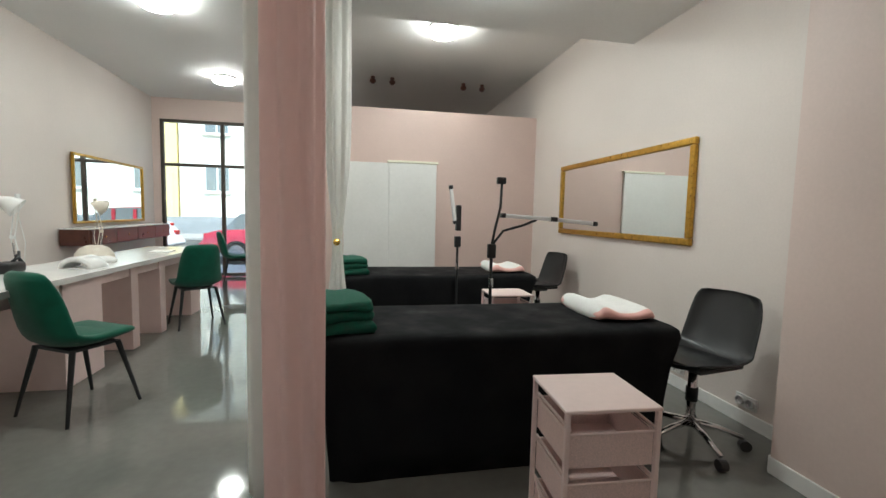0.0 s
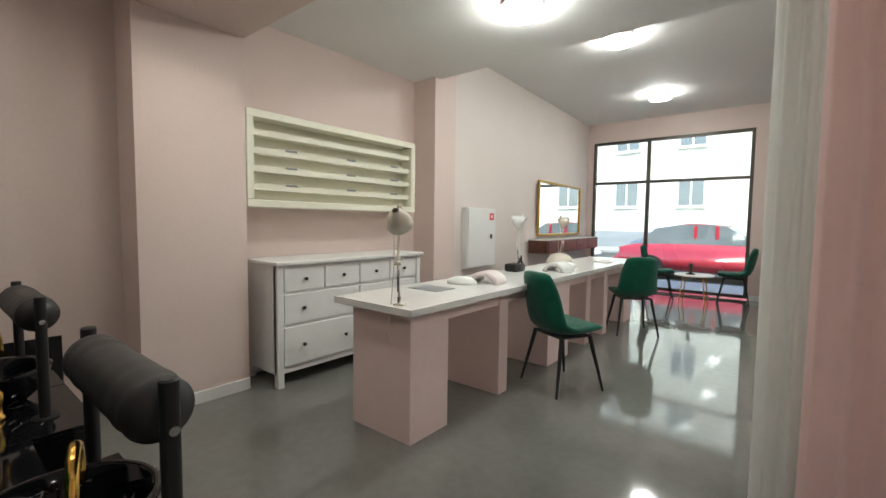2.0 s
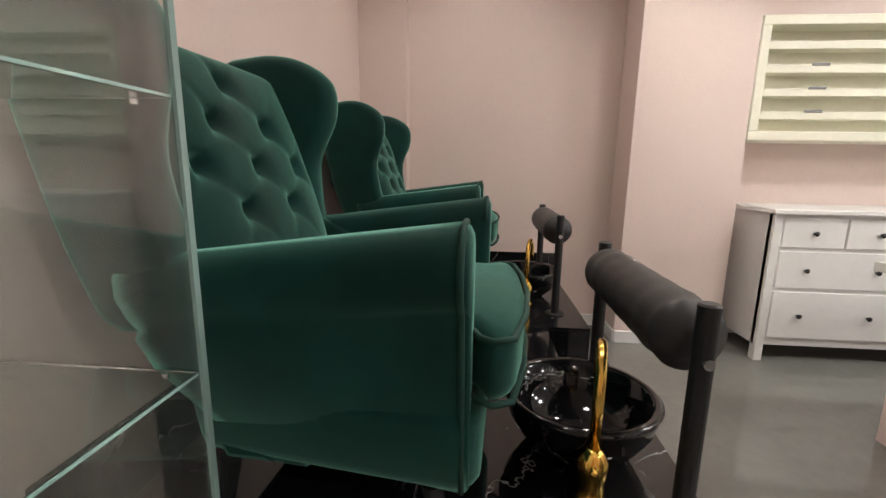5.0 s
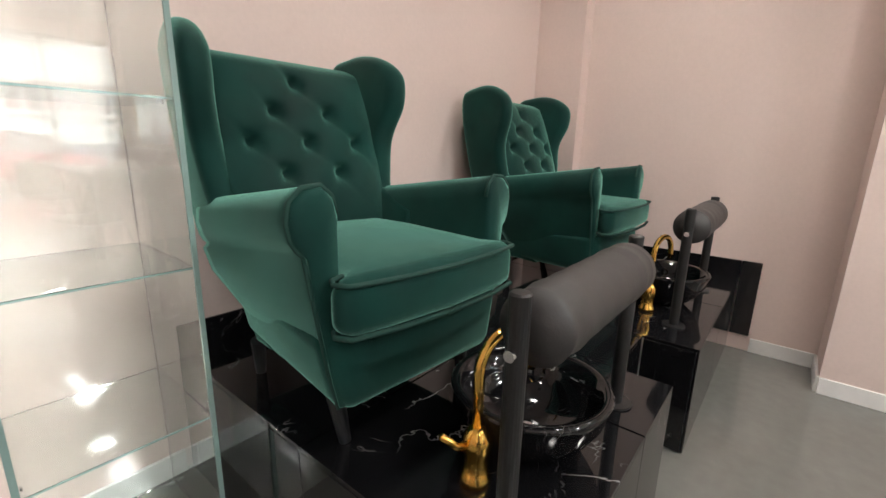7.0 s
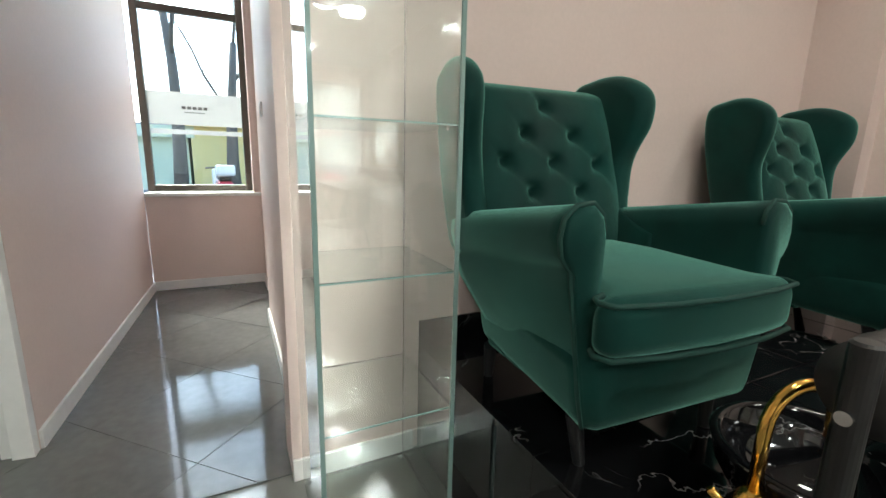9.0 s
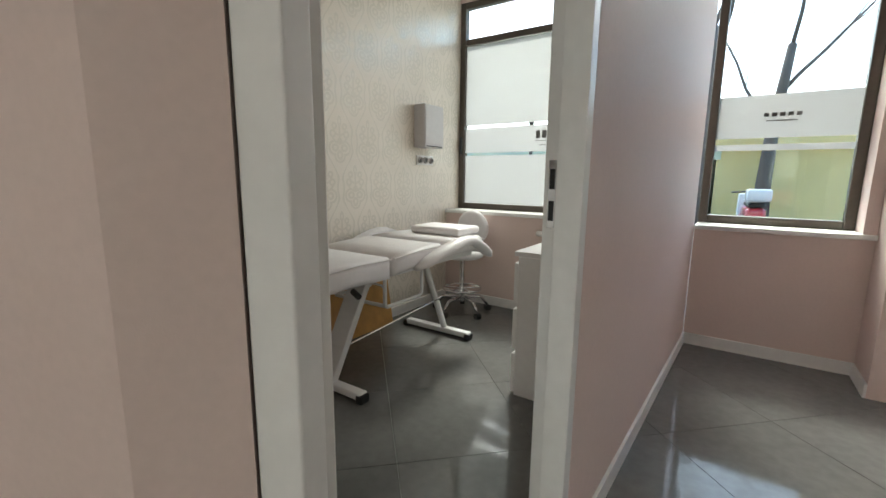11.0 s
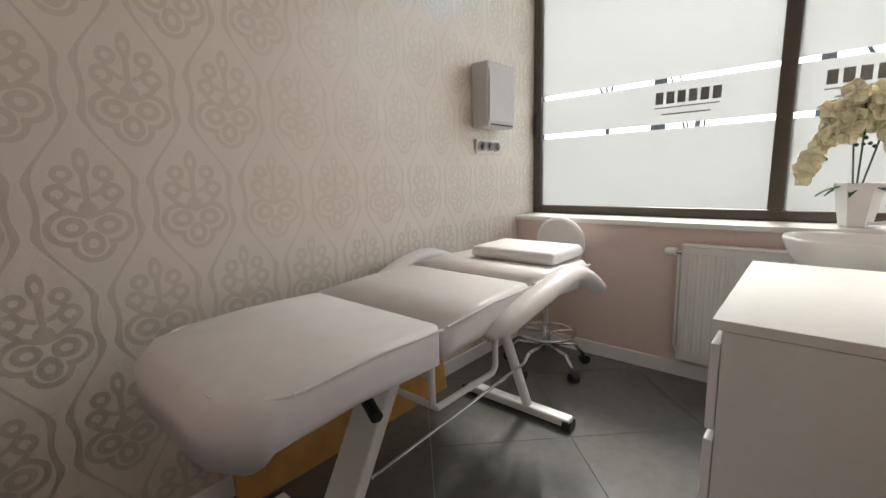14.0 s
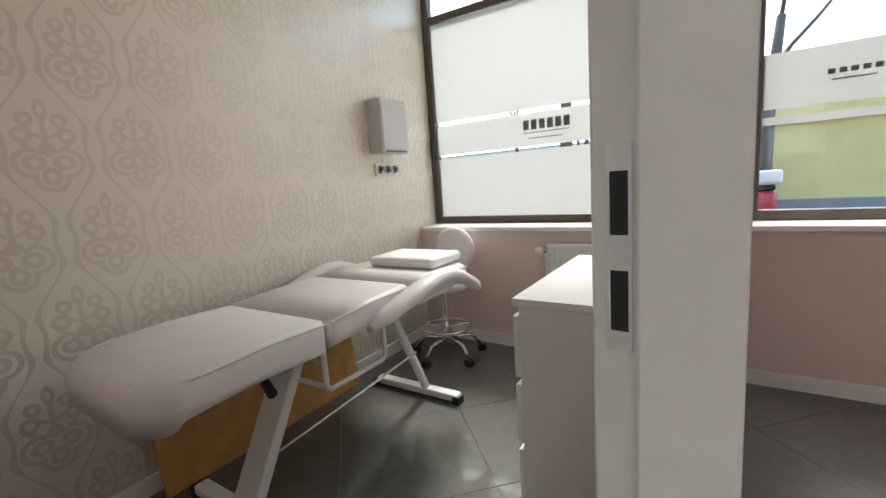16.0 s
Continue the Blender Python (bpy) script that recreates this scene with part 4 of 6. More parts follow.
def lash_lamp(m, bars, label, folded=False):
    t = thing("floor_lamp", m, label, "floor lamp", "lash lamps")
    part("base", lathe([(0, 0), (0.13, 0), (0.135, 0.01), (0.12, 0.022), (0.02, 0.03), (0, 0.03)], 32), BLACK, t, smooth=False)
    part("pole", rod((0, 0, 0.03), (0, 0, 1.02), 0.011), BLACK, t)
    part("pole_joint", rod((0, 0, 0.78), (0, 0, 0.84), 0.017), CHROME, t)
    part("clamp", box(-0.028, -0.022, 0.98, 0.028, 0.022, 1.08, 0.008), BLACK, t)
    if not folded:
        part("gooseneck", tube([(0, 0, 1.07), (0.02, 0, 1.18), (0.055, 0, 1.33), (0.06, 0, 1.50)], 0.009, 10), BLACK, t, smooth=True)
        part("phone_holder", box(0.025, -0.02, 1.49, 0.085, 0.02, 1.535, 0.006), BLACK, t)
        part("arm", tube([(0.01, 0, 1.08), (0.08, 0, 1.17), (0.22, 0, 1.21), (0.32, 0, 1.25)], 0.009, 10), BLACK, t, smooth=True)
    for a, b in bars:
        a, b = Vector(a), Vector(b)
        q = (b - a).to_track_quat("X", "Z").to_matrix().to_4x4()
        n = (b - a).length
        bar = part("light_bar", box(0, -0.022, -0.014, n, 0.022, 0.014, 0.005, 2, Matrix.Translation(a) @ q), WIRE, t, "white LED light bar")
        part("bar_end", box(n, -0.024, -0.016, n + 0.035, 0.024, 0.016, 0.005, 2, Matrix.Translation(a) @ q), BLACK, bar)
        part("bar_end", box(-0.03, -0.024, -0.016, 0.0, 0.024, 0.016, 0.005, 2, Matrix.Translation(a) @ q), BLACK, bar)


lash_lamp(pose(1.955, 4.24, 0), [((0.09, 0, 1.275), (0.42, 0.0, 1.258)), ((0.47, 0.0, 1.255), (0.75, 0.01, 1.232))], "black floor lamp with a white two-part light bar, switched off")
lash_lamp(pose(1.93, 5.20, 0), [((-0.03, 0, 1.22), (-0.07, 0.0, 1.50))], "black floor lamp with its light bar folded up", True)
part("spare_bar", box(-0.02, -0.03, 1.13, 0.025, 0.03, 1.36, 0.008), BLACK, bpy.data.objects["floor_lamp.001"])

# sliding door on the low partition
sd = thing("sliding_door", pose(0, 0, 0), "white sliding door leaf hanging on a rail on the partition", "door")
part("leaf", box(1.42, 7.095, 0.02, 2.05, 7.13, 1.93, 0.004), WHITE, sd)
part("leaf", box(0.84, 7.118, 0.02, 1.42, 7.138, 1.93, 0.003), WHITE, sd)
part("rail", box(1.40, 7.085, 1.935, 2.07, 7.138, 1.965, 0.003), CREAM, sd)

# ---- curtains between desk and beds ----
def drape(name, x, y, w, d, z0, z1, folds, material, label, tie=None, lean=0.0):
    t = thing(name, pose(x, y, 0), label, "curtain", "curtains between hall and beds")
    bm = bmesh.new()
    n, nz = folds * 10, 26
    rings = []
    for j in range(nz + 1):
        v = j / nz
        z = z0 + (z1 - z0) * v
        g = 1.0
        if tie:
            g = 1.0 - 0.62 * math.exp(-((z - tie) / 0.45) ** 2)
        ring = []
        for k in range(n):
            a = 2 * math.pi * k / n
            r = 1 + 0.16 * math.sin(folds * a + 0.6 * math.sin(3 * v)) + 0.035 * math.sin(2 * folds * a + 2 * v)
            ring.append((lean * v + w / 2 * g * r * math.cos(a), d / 2 * g * r * math.sin(a), z))
        rings.append(ring)
    shut(bm, rings)
    part("cloth", bm, material, t, smooth=True)
    return t


drape("curtain", 0.835, 3.00, 0.19, 0.20, 0.03, SOFFIT - 0.02, 7, CURTAIN_PINK, "gathered dusty pink curtain hanging to the floor")
drape("curtain", 0.69, 3.36, 0.17, 0.26, 0.03, SOFFIT - 0.02, 8, CURTAIN_WHITE, "gathered white sheer curtain hanging to the floor")
tied = drape("curtain", 0.90, 4.62, 0.17, 0.16, 0.03, SOFFIT - 0.02, 7, CURTAIN_WHITE, "white sheer curtain tied in at half height", 1.05)
rail = tagged(part("curtain_rail", tube([(0.90, 2.84, SOFFIT - 0.012), (0.70, 3.40, SOFFIT - 0.012), (0.92, 4.98, SOFFIT - 0.012)], 0.010, 8), WHITE), "white curtain rail under the low ceiling", "rail")
part("tie_knob", lathe([(0, 0), (0.02, 0), (0.025, 0.02), (0, 0.04)], 14, pose(0.0, -0.055, 1.06, 90)), GOLD, tied, "small gold tie-back knob")

# ---- things on the desk ----
LAMP_CREAM = mat("cream_enamel", (0.72, 0.66, 0.56), 0.3, grain=0.03, scale=20)
LAMP_WHITE = mat("white_enamel", (0.80, 0.79, 0.77), 0.25, grain=0.02, scale=20)
PINK_PLASTIC = mat("pale_pink_plastic", (0.80, 0.70, 0.69), 0.3, grain=0.02, scale=20)
TOPZ = 0.794


def desk_lamp(m, paint, label, head=0.075):
    t = thing("desk_lamp", m, label, "desk lamp", "desk lamps")
    part("clamp", box(-0.025, -0.03, -0.06, 0.025, 0.03, 0.012, 0.005), paint, t)
    part("socket", rod((0, 0, 0.012), (0, 0, 0.05), 0.011), CHROME, t)
    for s in (-0.012, 0.012):
        part("lower_arm", rod((s, 0, 0.05), (s + 0.03, 0, 0.24), 0.004), paint, t)
        part("upper_arm", rod((s + 0.03, 0, 0.24), (s - 0.01, 0.0, 0.50), 0.004), paint, t)
    part("spring", rod((0.02, 0, 0.08), (0.03, 0, 0.20), 0.007), CHROME, t)
    part("joint", rod((0.03, -0.02, 0.24), (0.03, 0.02, 0.24), 0.014), paint, t)
    hd = part("shade", lathe([(0.018, 0.09), (0.030, 0.07), (head * 0.75, 0.03), (head, -0.035), (head * 0.97, -0.036), (head * 0.7, 0.022), (0.02, 0.06), (0, 0.06)], 28, pose(0.02, 0.0, 0.475, 0, 55, 0)), paint, t, "dome shade", smooth=True)
    part("shade_knob", rod((-0.01, 0, 0.49), (-0.01, 0, 0.56), 0.016), paint, hd)
    part("cable", tube([(0, -0.03, 0.4), (-0.03, -0.04, 0.2), (-0.01, -0.05, 0.0), (0.02, -0.06, -0.12), (0.0, -0.05, -0.22)], 0.003, 6), paint, t)


desk_lamp(pose(-1.01, 2.965, TOPZ, 0, 0, -60), LAMP_CREAM, "cream jointed desk lamp clamped to the desk's end")
desk_lamp(pose(-1.42, 5.10, TOPZ, 0, 0, 200), LAMP_WHITE, "white jointed desk lamp clamped to the desk's back edge")
desk_lamp(pose(-1.46, 6.15, TOPZ, 0, 0, 30), LAMP_CREAM, "cream jointed desk lamp beside the wall mirror")


def nail_lamp(m, paint, label):
    t = thing("nail_lamp", m, label, "nail lamp", "nail lamps on the desk")
    arch = [(0.125 * math.cos(a), 0.095 * math.sin(a)) for a in [math.pi * k / 14 for k in range(15)]]
    inner = [(0.088 * math.cos(a), 0.060 * math.sin(a)) for a in [math.pi * (1 - k / 14) for k in range(15)]]
    pts = arch + inner
    bm = bmesh.new()
    shut(bm, [[(y * f, x, z * f) for y, z in pts] for x, f in ((-0.095, 0.94), (-0.085, 1.0), (0.085, 1.0), (0.095, 0.94))])
    part("hood", bm, paint, t, smooth=True)
    part("base", box(-0.10, -0.09, 0.0, 0.10, 0.09, 0.008, 0.003), LAMP_WHITE, t)


nail_lamp(pose(-1.13, 4.06, TOPZ, 0, 0, 8), PINK_PLASTIC, "pale pink arched nail lamp on the desk")
nail_lamp(pose(-1.06, 5.20, TOPZ, 0, 0, -5), LAMP_WHITE, "white arched nail lamp on the desk")


def hand_cushion(m, label, w=0.14):
    bm = bmesh.new()
    bmesh.ops.create_uvsphere(bm, u_segments=24, v_segments=14, radius=1.0)
    for v in bm.verts:
        v.co = Vector((v.co.x * w, v.co.y * 0.075, max(-0.2, v.co.z) * 0.05 + 0.01))
    o = part("hand_cushion", bm, PILLOW, None, smooth=True)
    o.matrix_basis = m
    tagged(o, label, "cushion", "hand cushions on the desk")


hand_cushion(pose(-1.28, 4.32, TOPZ), "white padded hand cushion on the desk")
hand_cushion(pose(-1.25, 3.88, TOPZ, 0, 0, 15), "white folded towel cushion on the desk", 0.12)
hand_cushion(pose(-1.12, 5.55, TOPZ, 0, 0, 80), "white padded hand rest on the desk", 0.15)
dome = tagged(part("dust_hood", lathe([(0, 0.13), (0.06, 0.125), (0.11, 0.10), (0.145, 0.05), (0.15, 0.0), (0, 0.0)], 28), LAMP_CREAM, None, smooth=True), "cream domed dust collector on the desk", "dust collector")
dome.matrix_basis = pose(-1.33, 5.85, TOPZ)
bow = thing("drill_set", pose(-1.38, 4.92, TOPZ), "small black nail drill unit on the desk", "nail drill")
part("case", box(-0.07, -0.09, 0, 0.07, 0.09, 0.075, 0.02, 3), BLACK, bow, smooth=True)
part("holder", tube([(0.0, 0.05, 0.07), (0.02, 0.09, 0.11), (0.0, 0.12, 0.14)], 0.010, 8), BLACK, bow, smooth=True)
part("handpiece", rod((0.0, 0.09, 0.12), (0.02, 0.13, 0.05), 0.011), BLACK, bow)
card = tagged(part("glass_pad", box(-0.13, -0.10, 0, 0.13, 0.10, 0.004, 0.001), GROUT, None), "grey work mat lying on the desk", "mat")
card.matrix_basis = pose(-1.27, 3.55, TOPZ)
card2 = tagged(part("paper_stack", box(-0.10, -0.14, 0, 0.10, 0.14, 0.012, 0.002), PILLOW, None), "small white stack of paper on the desk", "paper")
card2.matrix_basis = pose(-1.08, 6.6, TOPZ, 0, 0, 10)

# small spots on the ceiling beyond the partition
for x in (1.22, 1.50, 2.57, 2.86):
    t = thing("track_spot", pose(x, 7.90, CEIL), "small brown ceiling spot beyond the partition", "ceiling spot", "brown ceiling spots")
    part("mount", rod((0, 0, 0), (0, 0, -0.02), 0.03), WALNUT, t)
    part("head", lathe([(0, -0.02), (0.018, -0.02), (0.045, -0.055), (0.045, -0.075), (0.02, -0.10), (0, -0.105)], 16), WALNUT, t)

# ---- pedicure alcove: podium, armchairs, basins ----
VELVET = mat("green_velvet", (0.0045, 0.034, 0.0275), 0.75, grain=0.22, scale=7, bump=0.25, bump_scale=900, wear=0.30, wear_scale=2.6, sheen=1.0, spec=0.15)
VELVET.node_tree.nodes["Principled BSDF"].inputs["Sheen Tint"].default_value = (0.36, 0.80, 0.66, 1)
VELVET.node_tree.nodes["Principled BSDF"].inputs["Sheen Roughness"].default_value = 0.38
PIPING = mat("dark_green_piping", (0.006, 0.045, 0.034), 0.8, grain=0.1, scale=60)


def black_marble(name, vein=0.5, scale=2.2):
    m = bpy.data.materials.new(name)
    m.use_nodes = True
    nt = m.node_tree
    N, L = nt.nodes.new, nt.links.new
    b = nt.nodes["Principled BSDF"]
    b.inputs["Roughness"].default_value = 0.06
    tc, oi = N("ShaderNodeTexCoord"), N("ShaderNodeObjectInfo")
    off = N("ShaderNodeVectorMath")
    off.operation = "MULTIPLY_ADD"
    off.inputs[1].default_value = (1, 1, 1)
    shift = N("ShaderNodeCombineXYZ")
    k = N("ShaderNodeMath")
    k.operation = "MULTIPLY"
    k.inputs[1].default_value = 19.0
    L(oi.outputs["Random"], k.inputs[0])
    L(k.outputs[0], shift.inputs[0])
    L(k.outputs[0], shift.inputs[1])
    L(tc.outputs["Object"], off.inputs[0])
    L(shift.outputs[0], off.inputs[2])
    total = None
    for sc, width, gain in ((scale, 0.006, 0.9), (scale * 2.6, 0.010, 0.3)):
        n1 = N("ShaderNodeTexNoise")
        n1.inputs["Scale"].default_value = sc
        n1.inputs["Detail"].default_value = 6
        n1.inputs["Distortion"].default_value = 1.1
        L(off.outputs[0], n1.inputs["Vector"])
        a = N("ShaderNodeMath")
        a.operation = "SUBTRACT"
        a.inputs[1].default_value = 0.5
        L(n1.outputs[0], a.inputs[0])
        a2 = N("ShaderNodeMath")
        a2.operation = "ABSOLUTE"
        L(a.outputs[0], a2.inputs[0])
        mr = N("ShaderNodeMapRange")
        mr.inputs[1].default_value, mr.inputs[2].default_value, mr.inputs[3].default_value, mr.inputs[4].default_value = 0.0, width, gain, 0.0
        L(a2.outputs[0], mr.inputs[0])
        n2 = N("ShaderNodeTexNoise")
        n2.inputs["Scale"].default_value = sc * 0.9
        L(off.outputs[0], n2.inputs["Vector"])
        cut = N("ShaderNodeMapRange")
        cut.inputs[1].default_value, cut.inputs[2].default_value = 0.57, 0.68
        L(n2.outputs[0], cut.inputs[0])
        mul = N("ShaderNodeMath")
        mul.operation = "MULTIPLY"
        L(mr.outputs[0], mul.inputs[0])
        L(cut.outputs[0], mul.inputs[1])
        if total is None:
            total = mul.outputs[0]
        else:
            ad = N("ShaderNodeMath")
            ad.operation = "MAXIMUM"
            L(total, ad.inputs[0])
            L(mul.outputs[0], ad.inputs[1])
            total = ad.outputs[0]
    mix = N("ShaderNodeMix")
    mix.data_type = "RGBA"
    mix.inputs[6].default_value = (0.007, 0.007, 0.008, 1)
    mix.inputs[7].default_value = (vein, vein, vein * 0.97, 1)
    L(total, mix.inputs[0])
    L(mix.outputs[2], b.inputs["Base Color"])
    return m


MARBLE = black_marble("black_marble_tile")
MARBLE_BASIN = black_marble("black_marble_basin", 0.45, 5.0)
CUSHION = mat("charcoal_leatherette", (0.035, 0.032, 0.031), 0.5, grain=0.12, scale=14, bump=0.2, bump_scale=160)
POST = mat("matt_black_steel", (0.012, 0.012, 0.012), 0.45, grain=0.1, scale=25)
P_Z, P_X0, P_X1 = 0.45, -2.735, -0.19


def tufted_back(w0, w1):
    """The inner back: a padded panel with deep buttons, leaning back."""
    bm = bmesh.new()
    nu, nv = 44, 60
    rows = [(0.0, 0.86), (-0.35, 0.70), (0.35, 0.70), (-0.68, 0.54), (0.0, 0.54), (0.68, 0.54), (-0.35, 0.38), (0.35, 0.38)]
    grid = []
    for j in range(nv + 1):
        v = j / nv
        z = 0.40 + v * 0.575
        line = []
        for i in range(nu + 1):
            u = 2 * i / nu - 1
            x = u * (w0 + (w1 - w0) * v) / 2
            y = 0.335 - 0.20 * v + 0.02 * math.sin(math.pi * v)
            y += 0.035 * (1 - abs(u) ** 4) * (1 - (2 * v - 1) ** 6)
            for bu, bv in rows:
                du, dv = (u - bu) * 0.26, (v - bv) * 0.575
                r = math.hypot(du, dv)
                y -= 0.034 * math.exp(-(r / 0.024) ** 2) + 0.010 * math.exp(-(r / 0.06) ** 2)
                for su in (-1, 1):
                    d = abs(du * 0.80 - su * dv * 0.60)
                    y -= 0.007 * math.exp(-(d / 0.008) ** 2) * math.exp(-(r / 0.075) ** 2)
            if v > 0.94:
                y -= 0.05 * ((v - 0.94) / 0.06) ** 2
            line.append((x, y, z))
        grid.append(line)
    patch(bm, grid)
    top = [bm.verts.new((p[0], 0.06, p[2] + 0.005)) for p in grid[-1]]
    bm.verts.ensure_lookup_table()
    n = nu + 1
    last = [bm.verts[nv * n + i] for i in range(n)]
    for i in range(nu):
        bm.faces.new((last[i], last[i + 1], top[i + 1], top[i]))
    return bm


def arm_section(q, s):
    """Cross-section of an arm, q from the back (0) to the front (1): inner face, rounded top, outward roll, tapering flank."""
    h = 0.550 + 0.085 * q
    lip = 0.080 + 0.030 * q
    inner = 0.248
    low = 0.125
    w = (0.22 - low) / (h - 0.20 - low)
    foot = 0.195 + 0.060 * q
    line = [(inner, 0.30), (inner, h - 0.060), (inner + 0.010, h - 0.022), (inner + 0.034, h), (inner + lip * 0.68, h - 0.004), (inner + lip * 0.93, h - 0.030),
            (inner + lip, h - 0.066), (inner + lip * 0.94, h - 0.104), (inner + lip * 0.82, h - 0.126), (inner + 0.078, h - 0.138), (inner + 0.068, h - 0.20), ((inner + 0.068) * w + (foot + 0.008) * (1 - w), 0.22), (foot + 0.004, low + 0.006), (foot - 0.03, low), (foot - 0.06, low + 0.005)]
    return [(s * x, z) for x, z in line]


def armchair(m):
    t = thing("armchair", m, "dark green velvet wing armchair with a tufted back", "armchair", "armchairs on the podium")
    part("backrest", tufted_back(0.515, 0.545), VELVET, t, "buttoned green velvet backrest", smooth=True)
    # back shell behind the pad
    part("back_shell", side_slab([(0.29, 0.12), (0.40, 0.12), (0.20, 0.55), (0.115, 0.945), (0.00, 0.950), (0.00, 0.62)], -0.235, 0.235, 0.015, 2), VELVET, t, smooth=False)
    wing = curve_points([(0.30, 0.47), (0.285, 0.60), (0.275, 0.73), (0.318, 0.86), (0.305, 0.960), (0.205, 1.020), (0.085, 1.022), (-0.012, 0.97), (0.015, 0.72), (0.12, 0.42)], 6)
    for s in (-1, 1):
        bm = side_slab(wing, -0.042, 0.042, 0.038, 5)
        for v in bm.verts:
            k = max(0.0, v.co.z - 0.50)
            f = max(0.0, v.co.y - 0.03)
            v.co.x = s * (0.272 + v.co.x + 0.03 * k + 0.16 * f * min(1, k * 3))
        part("wing", bm, VELVET, t, smooth=True)
        # flank behind the arm, under the wing
        bm = side_slab([(0.29, 0.12), (0.46, 0.11), (0.46, 0.50), (0.30, 0.56), (0.03, 0.70)], -0.030, 0.030, 0.016, 3)
        for v in bm.verts:
            v.co.x = s * (0.175 + v.co.x + 0.105 * min(1.0, v.co.z / 0.55))
        part("side_panel", bm, VELVET, t, smooth=True)
        # arm with its flank, front rounded off
        rings = []
        for k in range(15):
            q = k / 14
            rings.append([(x, 0.17 + 0.605 * q + 0.20 * (1 - q) * max(0.0, 1 - z / 0.5), z) for x, z in arm_section(q, s)])
        front = rings[-1]
        cx = sum(p[0] for p in front) / len(front)
        for f, dy in ((0.93, 0.012), (0.80, 0.018)):
            rings.append([(cx + (x - cx) * f, y + dy, 0.36 + (z - 0.36) * (1 - (1 - f) * 0.35)) for x, y, z in front])
        bm = bmesh.new()
        shut(bm, rings)
        part("arm", bm, VELVET, t, "rolled velvet arm", smooth=True)
        loop = [Vector((x, y + 0.004, z)) for x, y, z in front[1:13]]
        part("arm_piping", tube(loop, 0.0055, 8), PIPING, t, smooth=True)
    # seat base with a bowed front rail
    bm = bmesh.new()
    add_box(bm, -0.305, 0.22, 0.12, 0.305, 0.80, 0.325, 0.045, 5)
    for v in bm.verts:
        u = min(1.0, abs(v.co.x) / 0.305)
        if v.co.y > 0.6:
            v.co.y += 0.045 * (1 - u * u)
        v.co.x *= 0.78 + 0.22 * min(1.0, v.co.z / 0.30)
        if v.co.y < 0.70:
            v.co.x *= 0.86
    part("seat_base", bm, VELVET, t, smooth=True)
    # loose cushion, wider in front of the arms
    bm = bmesh.new()
    add_box(bm, -0.245, 0.22, 0.325, 0.245, 0.86, 0.455, 0.040, 5)
    bmesh.ops.bisect_plane(bm, geom=bm.verts[:] + bm.edges[:] + bm.faces[:], plane_co=(0, 0.795, 0), plane_no=(0, 1, 0))
    bmesh.ops.bisect_plane(bm, geom=bm.verts[:] + bm.edges[:] + bm.faces[:], plane_co=(0, 0.50, 0), plane_no=(0, 1, 0))
    for x in (-0.15, 0.0, 0.15):
        bmesh.ops.bisect_plane(bm, geom=bm.verts[:] + bm.edges[:] + bm.faces[:], plane_co=(x, 0, 0), plane_no=(1, 0, 0))
    for v in bm.verts:
        if v.co.y > 0.797:
            v.co.x *= 1.20
            v.co.y += 0.030 * (1 - (v.co.x / 0.30) ** 2)
        if v.co.z > 0.42:
            v.co.z += 0.026 * max(0, 1 - (v.co.x / 0.27) ** 2) * max(0, 1 - ((v.co.y - 0.55) / 0.36) ** 2)
    part("seat_cushion", bm, VELVET, t, "thick loose velvet seat cushion", smooth=True)
    for z, r in ((0.332, 0.0065), (0.444, 0.006)):
        loop = [(-0.246, 0.79, z), (-0.280, 0.805, z), (-0.293, 0.83, z), (-0.275, 0.862, z), (-0.15, 0.884, z), (0, 0.892, z), (0.15, 0.884, z), (0.275, 0.862, z), (0.293, 0.83, z), (0.280, 0.805, z), (0.246, 0.79, z)]
        part("cushion_piping", tube(loop, r, 8), PIPING, t, smooth=True)
    for x in (-0.23, 0.23):
        for y in (0.30, 0.72):
            part("leg", rod((x, y, 0.125), (x * 0.94, y + (0.015 if y > 0.4 else -0.03), 0.0), 0.022, 0.015), BLACK, t, "tapered black wooden leg")
    return t


for cx, turn in ((-0.545, -4), (-2.005, -2)):
    armchair(pose(cx, 0.405, P_Z, 0, 0, turn))


def foot_rest(cx, y):
    t = thing("footrest", pose(cx, y, P_Z), "black padded foot roll between two steel posts over the basin", "footrest", "foot rolls over the basins")
    h = 0.497
    for s in (-1, 1):
        p = part("post", lathe([(0, 0), (0.045, 0), (0.045, 0.006), (0.019, 0.007), (0.019, h - 0.004), (0.015, h), (0, h)], 20, pose(s * 0.31, 0, 0)), POST, t)
        part("bolt", rod((s * 0.285, 0, 0.395), (s * 0.335, 0, 0.395), 0.010), CHROME, p)
    bm = bmesh.new()
    rings = []
    for k in range(25):
        q = k / 24
        x = -0.275 + 0.55 * q
        e = min(q, 1 - q) * 0.55
        r = 0.070 * (1 if e > 0.03 else math.sqrt(max(0.02, 1 - ((0.03 - e) / 0.03) ** 2)))
        r += 0.0025 * math.sin(q * 40) * (1 if e < 0.12 else 0.2)
        rings.append([(x, r * math.cos(a) * 1.0, 0.415 + r * math.sin(a)) for a in [2 * math.pi * i / 28 for i in range(28)]])
    shut(bm, rings)
    part("roll_cushion", bm, CUSHION, t, "charcoal leatherette bolster", smooth=True)


